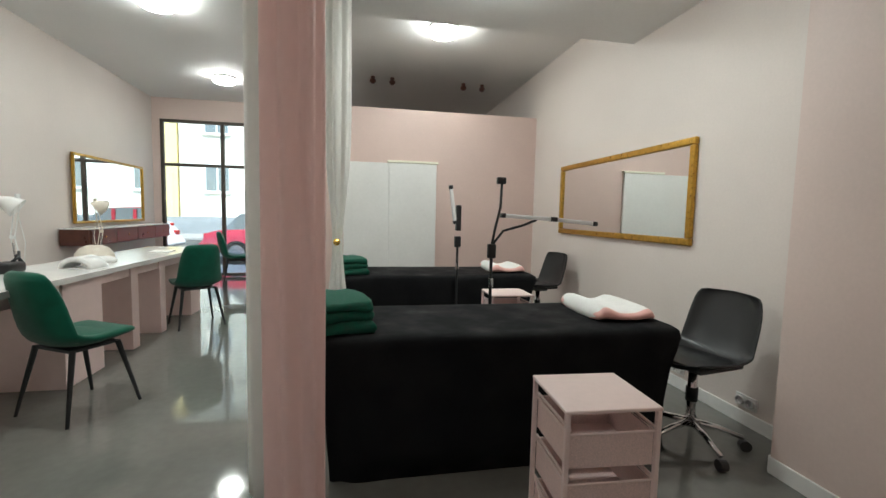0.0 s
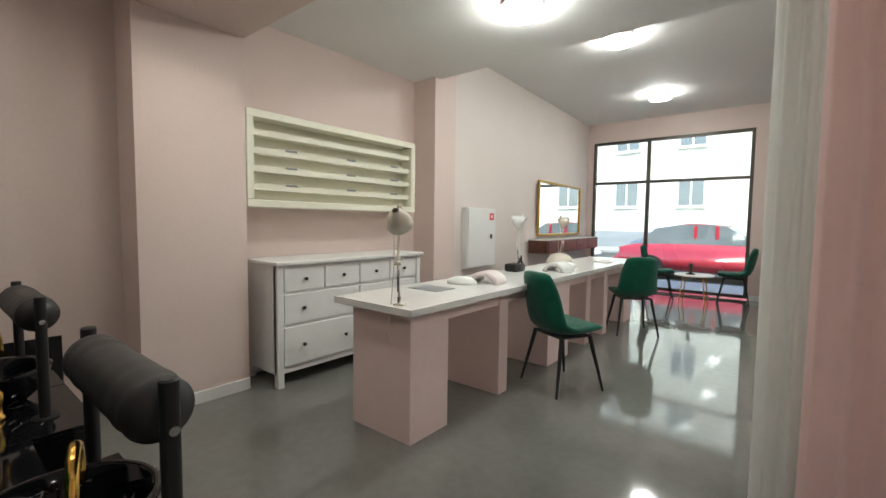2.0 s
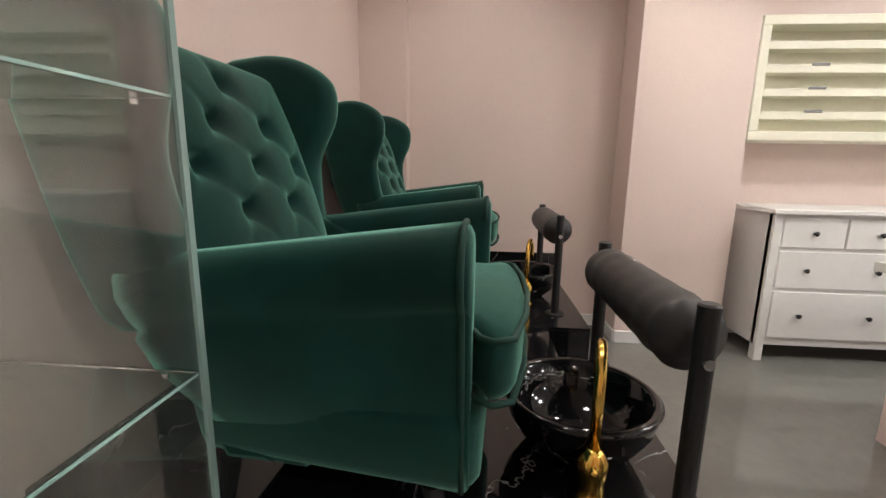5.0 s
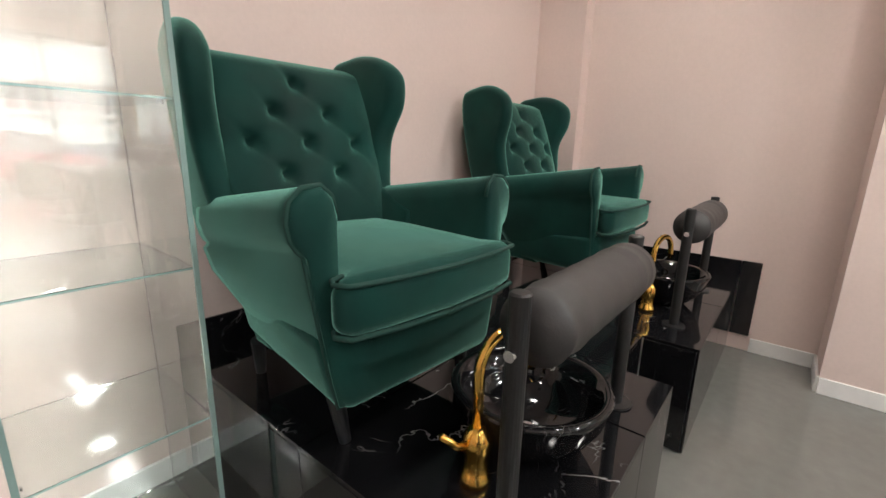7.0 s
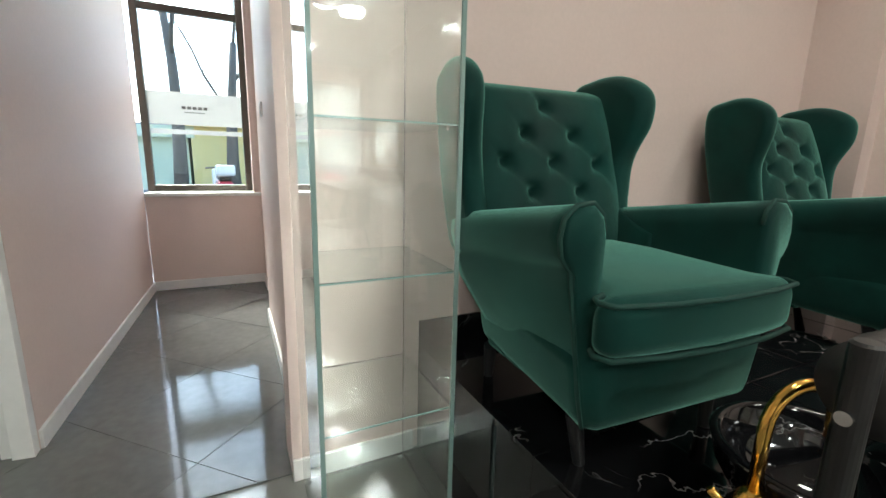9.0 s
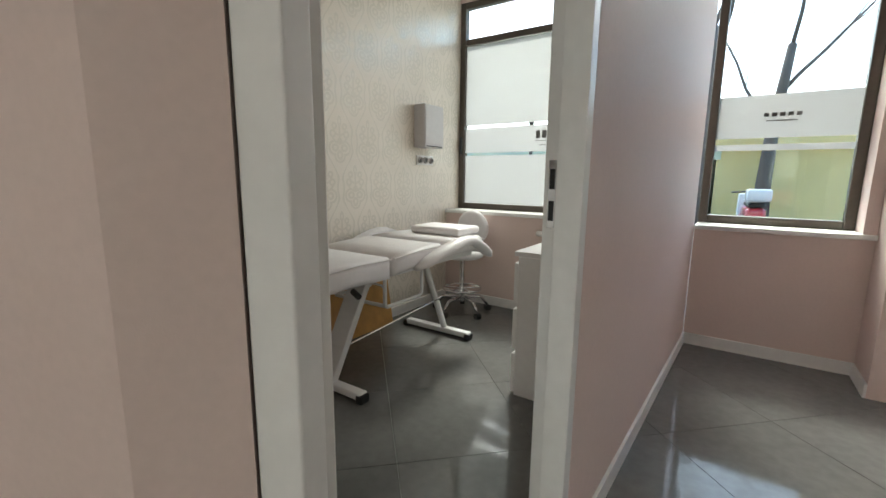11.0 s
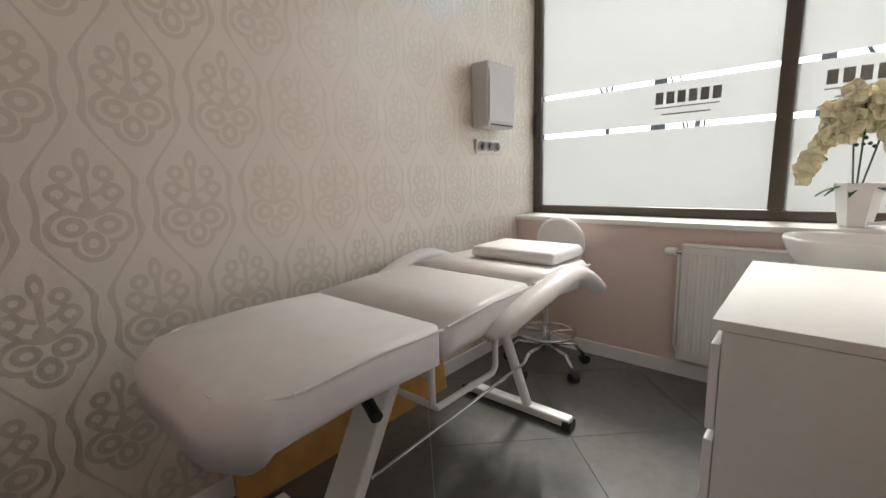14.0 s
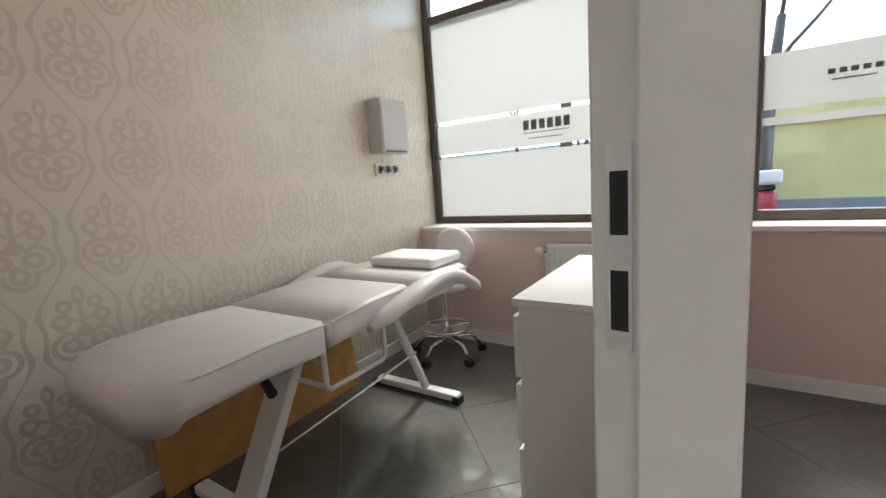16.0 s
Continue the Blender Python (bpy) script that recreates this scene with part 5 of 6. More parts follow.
def basin(cx, y):
    t = thing("foot_basin", pose(cx, y, P_Z), "round black marble foot basin on the tiled podium", "basin", "foot basins")
    R = 0.192
    bm = lathe([(0.06, 0.0), (0.105, 0.008), (0.150, 0.05), (0.180, 0.10), (R, 0.145), (R + 0.004, 0.155), (R - 0.006, 0.162), (R - 0.022, 0.156),
                (0.165, 0.10), (0.125, 0.05), (0.06, 0.028), (0.022, 0.026), (0, 0.026)], 48)
    part("bowl", bm, MARBLE_BASIN, t, smooth=True)
    part("drain", lathe([(0, 0.027), (0.022, 0.027), (0.024, 0.031), (0.018, 0.033), (0, 0.031)], 20), CHROME, t)


def faucet(x, y):
    t = thing("faucet", pose(x, y, P_Z, 0, 0, 75) @ Matrix.Diagonal((1.25, 1.25, 1.3, 1)), "gold swan-neck faucet beside the foot basin", "faucet", "gold faucets")
    part("body", lathe([(0, 0), (0.026, 0), (0.028, 0.012), (0.021, 0.02), (0.021, 0.05), (0.025, 0.06), (0.025, 0.085), (0.016, 0.10), (0.012, 0.105), (0, 0.105)], 24), GOLD, t, smooth=True)
    pts = [(0, 0, 0.09), (0, 0, 0.20)]
    pts += [(0, 0.06 - 0.06 * math.cos(a), 0.20 + 0.06 * math.sin(a)) for a in [math.pi * i / 12 for i in range(1, 13)]] + [(0, 0.122, 0.175)]
    part("spout", tube(pts, 0.0095, 12), GOLD, t, smooth=True)
    part("handle", tube([(0, -0.012, 0.07), (0.0, -0.045, 0.085), (0.0, -0.075, 0.115)], [0.008, 0.007, 0.006], 10), GOLD, t, smooth=True)


for cx in (-0.588, -1.955):
    foot_rest(cx, 1.577)
    basin(cx, 1.455)
    faucet(cx + 0.205, 1.44)

# podium: a masonry body with black marble tiles on top, faces and skirting
pod = tagged(part("podium", prism([(P_X0, 0.335), (P_X1 - 0.012, 0.335), (P_X1 - 0.012, 1.678), (-1.098, 1.678), (-1.098, 1.498), (-1.462, 1.498), (-1.462, 1.698), (P_X0, 1.698)], 0, P_Z - 0.012), mat("light_tile_joint", (0.50, 0.50, 0.48), 0.8, grain=0.1, scale=60)),
             "raised podium clad in glossy black marble tiles", "podium", "", "structure")


def tile(x0, y0, z0, x1, y1, z1):
    part("tile", box(x0, y0, z0, x1, y1, z1, 0.0012, 1), MARBLE, pod)


J = 0.0022
tops = [(P_X1, -0.79), (-0.79, -1.11), (-1.11, -1.45), (-1.45, -2.05), (-2.05, P_X0)]
for i, (xa, xb) in enumerate(tops):
    front = 1.51 if i == 2 else (1.69 if i < 2 else 1.71)
    ys = [0.335, 1.06, front]
    for ya, yb in zip(ys, ys[1:]):
        tile(xb + J, ya + J, P_Z - 0.012, xa - J, yb - J, P_Z)
    tile(xb + J, front - 0.012, 0.005, xa - J, front - J, P_Z - 0.014)
    tile(xb + J, 0.335, P_Z + 0.001, xa - J, 0.347, P_Z + 0.10)
tile(-1.110, 1.512, 0.005, -1.099, 1.677, P_Z - 0.014)
tile(-1.461, 1.512, 0.005, -1.450, 1.697, P_Z - 0.014)
for ya, yb in ((0.335, 1.06), (1.06, 1.677)):
    tile(P_X1 - 0.011, ya + J, 0.005, P_X1, yb - J, P_Z - 0.014)
tile(P_X0 + 0.001, 0.665, P_Z + 0.001, P_X0 + 0.013, 1.71, P_Z + 0.10)
tile(P_X0 + 0.001, 1.712, 0.10, P_X0 + 0.013, 1.81, P_Z + 0.10)

# gold lettering plate on the wall: plain bars, since nothing of it can be read
def wall_sign():
    t = thing("wall_sign", pose(-1.44, 0.333, 2.02), "gold raised script letters on the pink wall", "sign")
    for dx, dz, w, h, r in ((0.235, 0.06, 0.035, 0.05, 0), (0.17, 0.05, 0.03, 0.085, 15), (0.115, 0.02, 0.045, 0.05, 0), (0.06, 0.02, 0.045, 0.055, 0), (0.0, 0.02, 0.045, 0.05, 0),
                            (-0.06, 0.02, 0.05, 0.06, 0), (-0.12, 0.02, 0.045, 0.05, 0), (-0.175, 0.0, 0.04, 0.10, -12)):
        part("letter", box(dx - w / 2, 0.0, dz - h / 2, dx + w / 2, 0.018, dz + h / 2, 0.006, 2, pose(0, 0, 0, 0, 0, 0)), GOLD, t)
    part("underline", tube([(0.2, 0.008, -0.03), (0.05, 0.008, -0.012), (-0.1, 0.008, -0.02), (-0.2, 0.008, -0.005)], 0.008, 8), GOLD, t)
    d = thing("wall_sign", pose(-1.30, 0.333, 2.32), "dark brown raised emblem on the pink wall", "sign")
    part("emblem", lathe([(0, 0), (0.05, 0), (0.05, 0.015), (0, 0.015)], 24, pose(0, 0, 0, -90)), BLACK, d)


wall_sign()


# glass display cabinet at the wall's end
def glass_cabinet():
    x0, x1, y0, y1, h = -0.115, 0.270, 0.37, 0.775, 1.78
    t = thing("display_cabinet", pose(0, 0, 0), "tall clear glass display cabinet with glass shelves", "cabinet")
    edge = mat("green_glass_edge", (0.26, 0.38, 0.35), 0.15)
    for n, a in (("side_pane", (x0, y0, x0 + 0.005, y1)), ("side_pane", (x1 - 0.005, y0, x1, y1)), ("back_pane", (x0 + 0.007, y0, x1 - 0.007, y0 + 0.005)), ("door_pane", (x0 + 0.007, y1 - 0.005, x1 - 0.007, y1))):
        p = part(n, box(a[0], a[1], 0.022, a[2], a[3], h - 0.002), CAB_GLASS, t)
        p.visible_shadow = False
    for n, z in (("base", 0.015), ("shelf", 0.44), ("shelf", 0.855), ("shelf", 1.25), ("top", h - 0.008)):
        p = part(n, box(x0 + 0.008, y0 + 0.008, z, x1 - 0.008, y1 - 0.008, z + 0.006), CAB_GLASS, t)
        p.visible_shadow = False
        part("shelf_edge", box(x0 + 0.010, y1 - 0.0078, z + 0.001, x1 - 0.010, y1 - 0.0058, z + 0.005), edge, p)
        for x in (x0 + 0.012, x1 - 0.016):
            part("shelf_pin", box(x, y1 - 0.06, z - 0.008, x + 0.004, y1 - 0.05, z - 0.0005, 0.001), CHROME, p)
    for x in (x0 + 0.003, x1 - 0.003):
        part("corner_strip", box(x - 0.006, y1 - 0.004, 0.02, x + 0.006, y1 + 0.004, h), edge, t)
    for x in (x0, x1):
        for y in (y0 + 0.02, y1 - 0.02):
            part("foot", rod((x * 0.9 + 0.0075, y, 0.0), (x * 0.9 + 0.0075, y, 0.0148), 0.012), CHROME, t)
    return t


glass_cabinet()


# ---- treatment room ----
LEATHER = mat("white_leatherette", (0.78, 0.76, 0.76), 0.38, grain=0.02, scale=20, bump=0.15, bump_scale=220, wear=0.02, wear_scale=5)
WHITE_STEEL = mat("white_powder_coat", (0.78, 0.78, 0.77), 0.35, grain=0.02, scale=40)
PLYWOOD = mat("orange_plywood", (0.50, 0.27, 0.08), 0.5, grain=0.15, scale=12)
CERAMIC = mat("white_ceramic", (0.82, 0.82, 0.80), 0.1, grain=0.01, scale=10)
PETAL = mat("cream_petal", (0.78, 0.74, 0.52), 0.7, grain=0.06, scale=50)
LEAF = mat("dark_green_leaf", (0.03, 0.09, 0.03), 0.45, grain=0.15, scale=30)
GREY_PLASTIC = mat("light_grey_plastic", (0.55, 0.53, 0.52), 0.4, grain=0.03, scale=30)


def cushion_block(prof, x0, x1, thick, bevel=0.03):
    """A padded bed section: prof is the top line of (y, z)."""
    pts = list(prof) + [(y, z - thick) for y, z in reversed(prof)]
    return side_slab(pts, x0, x1, bevel, 4)


def massage_bed():
    t = thing("massage_bed", pose(0, -0.095, 0), "white three-section treatment bed on a white steel frame", "massage bed")
    xa, xb = 2.345, 2.975
    secs = (("leg_cushion", [(-0.145, 0.680), (-0.185, 0.712), (-0.45, 0.730), (-0.735, 0.722)], 0.120), ("seat_cushion", [(-0.750, 0.722), (-0.95, 0.735), (-1.18, 0.745), (-1.215, 0.738)], 0.110), ("back_cushion", [(-1.225, 0.745), (-1.45, 0.750), (-1.70, 0.742), (-1.74, 0.72)], 0.110))
    for n, p, th in secs:
        bm = cushion_block(p, xa, xb, th, 0.036)
        if n == "leg_cushion":
            bmesh.ops.subdivide_edges(bm, edges=[e for e in bm.edges if abs(e.verts[0].co.x - e.verts[1].co.x) > 0.3], cuts=8)
            for v in bm.verts:
                k = abs(v.co.x - (xa + xb) / 2) / ((xb - xa) / 2)
                if v.co.y > -0.34:
                    v.co.y -= 0.085 * max(0.0, k - 0.55) ** 2 / 0.2 * (v.co.y + 0.34) / 0.2
                    v.co.z += 0.03 * max(0.0, 0.64 - v.co.z) / 0.09 * (v.co.y + 0.34) / 0.2
        part(n, bm, LEATHER, t, smooth=True)
    for n, p in (("seam_piping", (-0.29, -0.735, 0.712, 0.712)), ("seam_piping", (-0.755, -1.215, 0.713, 0.728)), ("seam_piping", (-1.23, -1.74, 0.735, 0.715))):
        for x in (xa + 0.004, xb - 0.004):
            part(n, tube([(x, p[0], p[2]), (x, (p[0] + p[1]) / 2, (p[2] + p[3]) / 2 + 0.008), (x, p[1], p[3])], 0.004, 6), LEATHER, t)
    part("seam_piping", tube([(xa + 0.006, -0.29, 0.711), (xa + 0.035, -0.240, 0.709), (xa + 0.13, -0.186, 0.708), (xb - 0.13, -0.186, 0.708), (xb - 0.035, -0.240, 0.709), (xb - 0.006, -0.29, 0.711)], 0.004, 6), LEATHER, t)
    # head cushion, small pillow and hanging arm rests
    rr = []
    for k in range(13):
        q = k / 12
        y = -0.94 - 0.88 * q
        z = 0.745 - 0.115 * max(0.0, 1 - q / 0.50) ** 1.4 - 0.165 * max(0.0, (q - 0.56) / 0.44) ** 1.3
        x = 2.34 - 0.05 * math.sin(math.pi * q)
        e = 0.5 if k in (0, 12) else 1
        rr.append([(x + 0.05 * e * math.cos(a), y, z + 0.032 * e * math.sin(a)) for a in [2 * math.pi * i / 16 for i in range(16)]])
    ab = bmesh.new()
    shut(ab, rr)
    part("arm_rest", ab, LEATHER, t, smooth=True)
    ab = bmesh.new()
    shut(ab, [[(5.33 - x, y, z) for x, y, z in ring] for ring in rr])
    part("arm_rest", ab, LEATHER, t, smooth=True)
    # frame: two T feet, slanting columns, cross bars
    for x0, y, ys in (((2.34, 2.93), -0.50, -0.72), ((2.345, 2.90), -1.56, -1.36)):
        f = part("foot_bar", box(x0[0], y - 0.030, 0.018, x0[1], y + 0.030, 0.058, 0.010), WHITE_STEEL, t)
        for x in x0:
            part("rubber_cap", box(x - 0.012, y - 0.033, 0.0, x + 0.03, y + 0.033, 0.05, 0.008), BLACK, f)
    a, b = Vector((2.62, -0.50, 0.05)), Vector((2.62, -0.80, 0.60))
    part("column", box(-0.065, -0.022, 0, 0.065, 0.022, (b - a).length, 0.008, 2, Matrix.Translation(a) @ (b - a).to_track_quat("Z", "X").to_matrix().to_4x4() @ pose(0, 0, 0, 0, 0, 90)), WHITE_STEEL, t)
    part("column", rod((2.56, -1.56, 0.05), (2.56, -1.30, 0.60), 0.022), WHITE_STEEL, t)
    part("tie_rod", rod((2.55, -0.62, 0.235), (2.50, -1.42, 0.32), 0.006), CHROME, t, "thin chrome tie rod")
    for x in (2.44, 2.86):
        part("hoop", tube([(x, -0.78, 0.62), (x, -0.78, 0.44), (x, -0.80, 0.42), (x, -1.10, 0.42), (x, -1.12, 0.44), (x, -1.12, 0.62)], 0.011, 10), WHITE_STEEL, t, smooth=True)
    part("cross_bar", rod((2.44, -0.80, 0.42), (2.86, -0.80, 0.42), 0.011), WHITE_STEEL, t)
    part("deck_frame", box(2.42, -1.70, 0.595, 2.90, -0.25, 0.625, 0.004), WHITE_STEEL, t)
    part("lever", rod((2.42, -0.52, 0.575), (2.36, -0.50, 0.56), 0.016), BLACK, t, "black adjusting grip")
    part("pin", rod((2.42, -0.74, 0.555), (2.60, -0.78, 0.555), 0.008), CHROME, t)


massage_bed()
pl = part("small_pillow", box(2.38, -1.84, 0.749, 2.80, -1.545, 0.805, 0.026, 4), LEATHER, None, smooth=True)
tagged(pl, "flat white pillow on the massage bed's head end", "pillow")

board = tagged(part("plywood_board", box(-0.012, -0.55, 0.0, 0.012, 0.55, 0.43, 0.002), PLYWOOD), "orange plywood board leaning against the wallpaper under the bed", "board")
board.matrix_basis = pose(3.03, -1.06, 0.003, 0, 9, 0)

st = thing("stool", pose(2.73, -2.17, 0), "white round stool with a backrest on a chrome base", "stool")
part("seat", lathe([(0, 0.48), (0.15, 0.48), (0.175, 0.495), (0.18, 0.52), (0.165, 0.545), (0, 0.55)], 32), LEATHER, st, smooth=True)
part("backrest", lathe([(0, -0.03), (0.125, -0.03), (0.150, -0.01), (0.150, 0.01), (0.125, 0.03), (0, 0.035)], 32, pose(0.02, -0.20, 0.715, 84)), LEATHER, st, smooth=True)
part("back_bar", tube([(0, 0, 0.47), (0.0, -0.19, 0.47), (0.02, -0.235, 0.56), (0.02, -0.225, 0.72)], 0.012, 8), CHROME, st)
part("column", rod((0, 0, 0.10), (0, 0, 0.48), 0.022), CHROME, st)
ring = [(0.16 * math.cos(2 * math.pi * k / 32), 0.16 * math.sin(2 * math.pi * k / 32), 0.215) for k in range(33)]
part("foot_ring", tube(ring, 0.010, 8), CHROME, st, smooth=True)
for k in range(5):
    a = 2 * math.pi * k / 5 + 0.2
    c, s = math.cos(a), math.sin(a)
    f = part("foot", tube([(0.02 * c, 0.02 * s, 0.14), (0.17 * c, 0.17 * s, 0.13), (0.23 * c, 0.23 * s, 0.06)], 0.012, 8), CHROME, st, smooth=True)
    part("castor", rod((0.235 * c - 0.02 * s, 0.235 * s + 0.02 * c, 0.028), (0.235 * c + 0.02 * s, 0.235 * s - 0.02 * c, 0.028), 0.028), BLACK, f)
    part("spoke", rod((0, 0, 0.215), (0.16 * c, 0.16 * s, 0.215), 0.006), CHROME, st)

# radiator under the window
rad = thing("radiator", pose(0, 0, 0), "white panel radiator under the window sill", "radiator")
part("panel", box(1.36, -2.455, 0.13, 2.105, -2.41, 0.735, 0.006), WHITE_STEEL, rad)
for k in range(18):
    x = 1.40 + k * 0.0395
    part("rib", box(x, -2.411, 0.17, x + 0.020, -2.402, 0.70, 0.004, 2), WHITE_STEEL, rad)
part("top_grille", box(1.355, -2.475, 0.735, 2.11, -2.405, 0.745, 0.003), WHITE_STEEL, rad)
for x in (1.5, 1.95):
    part("bracket", box(x, -2.499, 0.2, x + 0.03, -2.455, 0.25), WHITE_STEEL, rad)
v = part("valve", rod((2.11, -2.44, 0.70), (2.135, -2.44, 0.70), 0.012), CHROME, rad)
part("thermostat", lathe([(0, 0), (0.020, 0), (0.023, 0.01), (0.023, 0.045), (0.018, 0.055), (0, 0.055)], 20, pose(2.135, -2.44, 0.70, 0, 90)), WHITE, rad, "white thermostat head", smooth=True)
part("pipe", tube([(2.12, -2.44, 0.69), (2.12, -2.44, 0.20), (2.10, -2.47, 0.12), (2.10, -2.49, 0.10)], 0.009, 8), WHITE_STEEL, rad)

# chest of drawers
ch = thing("chest_of_drawers", pose(0.014, -0.036, 0), "plain white three-drawer chest beside the bed", "chest")
part("carcass", box(1.320, -1.875, 0.0, 1.735, -1.078, 0.755, 0.002), WHITE, ch)
part("top", box(1.312, -1.878, 0.757, 1.757, -1.075, 0.782, 0.002), WHITE, ch)
for k in range(3):
    z = 0.02 + k * 0.243
    part("drawer_front", box(1.737, -1.873, z, 1.757, -1.080, z + 0.215, 0.002), WHITE, ch)

# wash basin on the inner wall, near the window
sk = thing("wash_basin", pose(0.07, 0, 0), "small white ceramic wash basin on the wall", "wash basin")
bm = bmesh.new()
out = curve_points([(1.215, -2.42), (1.42, -2.425), (1.60, -2.36), (1.635, -2.22), (1.56, -2.09), (1.40, -2.06), (1.215, -2.06)], 6)
cen = Vector((1.42, -2.24))
rings = []
for z, f in ((0.70, 0.55), (0.74, 0.80), (0.80, 0.95), (0.835, 1.0), (0.845, 0.985), (0.842, 0.88), (0.80, 0.80), (0.755, 0.60)):
    rings.append([(cen.x + (x - cen.x) * f, cen.y + (y - cen.y) * f, z) for x, y in out])
shut(bm, rings)
part("bowl", bm, CERAMIC, sk, smooth=True)
part("ledge", box(1.146, -2.40, 0.70, 1.30, -2.08, 0.846, 0.012, 3), CERAMIC, sk)
tp = part("tap", lathe([(0, 0.846), (0.024, 0.846), (0.022, 0.87), (0.020, 0.93), (0.012, 0.945), (0, 0.946)], 20, pose(1.265, -2.24, 0)), CHROME, sk, "chrome mixer tap", smooth=True)
part("spout", tube([(1.27, -2.24, 0.89), (1.33, -2.24, 0.905), (1.39, -2.24, 0.895)], 0.011, 10), CHROME, tp, smooth=True)
part("handle", tube([(1.265, -2.24, 0.945), (1.30, -2.24, 0.955), (1.35, -2.24, 0.97)], [0.009, 0.008, 0.007], 8), CHROME, tp, smooth=True)

# orchid in a faceted pot on the sill
pot = thing("orchid", pose(1.475, -2.60, SILL), "cream artificial orchid in a white faceted pot on the window sill", "plant")
part("pot", lathe([(0, 0), (0.055, 0), (0.085, 0.19), (0.077, 0.19), (0.072, 0.16), (0, 0.16)], 6), WHITE, pot)
rng = random.Random(5)
for k, (a, ln) in enumerate(((-0.10, 0.36), (0.02, 0.44), (0.10, 0.40))):
    pts = [(0.01 * k, 0, 0.15), (a * 0.4, 0.02, 0.15 + ln * 0.6), (a, 0.03, 0.15 + ln), (a + 0.07 * (1 if a > 0 else -1), 0.05, 0.12 + ln)]
    part("stem", tube(pts, 0.004, 6), LEAF, pot)
for k in range(6):
    a = k * 1.05 + 0.3
    bm = bmesh.new()
    d = Vector((math.cos(a), math.sin(a) * 0.6, 0))
    sd_ = Vector((-d.y, d.x, 0)).normalized()
    patch(bm, [[Vector((0, 0, 0.16)) + d * q * 0.15 + sd_ * w * 0.022 * math.sin(math.pi * (0.12 + 0.88 * q)) + Vector((0, 0, 0.07 * q - 0.10 * q * q + 0.006 * abs(w))) for w in (-1, 0, 1)] for q in [i / 7 for i in range(8)]])
    lf = part("leaf", bm, LEAF, pot, smooth=True)
    lf.modifiers.new("thick", "SOLIDIFY").thickness = 0.003
fl = bmesh.new()
centres = []
for k in range(64):
    u = rng.uniform(-1, 1)
    c = Vector((0.01 + u * 0.115, rng.uniform(-0.07, 0.08), 0.43 + 0.09 * math.cos(u * 1.5) + rng.uniform(-0.10, 0.07)))
    if 26 < k < 34:
        c = Vector((0.125 + 0.012 * (k - 27), 0.03 + rng.uniform(-0.02, 0.02), 0.42 - 0.033 * (k - 27)))
    centres.append(c)
for c in centres:
    face = Vector((rng.uniform(-0.6, 0.6), rng.uniform(0.3, 1.0), rng.uniform(-0.3, 0.5))).normalized()
    q = face.to_track_quat("Z", "Y").to_matrix().to_4x4()
    for p in range(5):
        m = Matrix.Translation(c) @ q @ pose(0, 0, 0, 0, 0, 72 * p + rng.uniform(-8, 8))
        r = 0.046 * rng.uniform(0.85, 1.1)
        g = [[m @ Vector((w * 0.6 * r * math.sin(math.pi * (0.08 + 0.84 * s)), r * 1.05 * s, 0.010 * s * s + 0.006 * abs(w) - 0.012 * s ** 4)) for w in (-1, -0.5, 0, 0.5, 1)] for s in (0.0, 0.25, 0.5, 0.75, 1.0)]
        patch(fl, g)
bl = part("blossoms", fl, PETAL, pot, "cream orchid blossoms", smooth=True)
bl.modifiers.new("thick", "SOLIDIFY").thickness = 0.0015
for k in range(12):
    c = Vector((rng.uniform(-0.17, 0.15), 0.04, 0.33 + rng.uniform(-0.05, 0.06)))
    part("bud", lathe([(0, -0.009), (0.007, -0.004), (0.008, 0.002), (0, 0.010)], 8, pose(*c)), LEAF, pot, smooth=True)

# towel dispenser and switches on the wallpaper
dp = thing("towel_dispenser", pose(3.119, -2.135, 1.385), "grey paper towel dispenser on the wallpaper", "dispenser")
part("body", box(-0.115, -0.135, 0.0, 0.0, 0.135, 0.345, 0.012, 3), GREY_PLASTIC, dp)
part("flap", box(-0.119, -0.125, 0.03, -0.1155, 0.125, 0.30, 0.001), GREY_PLASTIC, dp)
part("slot", box(-0.117, -0.11, 0.008, -0.10, 0.11, 0.016), BLACK, dp)
sw = thing("socket_strip", pose(3.119, -2.145, 1.245), "white triple wall socket under the dispenser", "socket")
part("plate", box(-0.012, -0.115, 0, 0.0, 0.115, 0.082, 0.004), WHITE, sw)
for k in range(3):
    part("insert", lathe([(0, 0), (0.020, 0), (0.022, 0.016), (0.026, 0.018), (0.028, 0.012), (0.028, 0)], 20, pose(-0.012, -0.075 + k * 0.075, 0.041, 0, -90)), GREY_PLASTIC, sw)

# open door of the treatment room: white frame with satin glass panels
door = thing("door_1", pose(1.440, 0.400, 0.0, 0, 0, -23.5), "open white door with satin glass panels and a chrome handle", "door", "", "structure")
SATIN = glass("satin_door_glass", (0.80, 0.82, 0.81), 0.5)
DW, DH, ST = 0.68, 2.02, 0.14
for n, a in (("stile", (0, 0.012, ST, DH)), ("stile", (DW - ST, 0.012, DW, DH)), ("rail", (ST, DH - 0.12, DW - ST, DH)), ("rail", (ST, 0.012, DW - ST, 0.16))):
    part(n, box(a[0], -0.02, a[1], a[2], 0.02, a[3], 0.003), SKIRT, door)
bm = bmesh.new()
lo, hi = [(ST, 0.46), (DW - ST, 0.74)], [(ST, 1.125), (DW - ST, 1.125)]
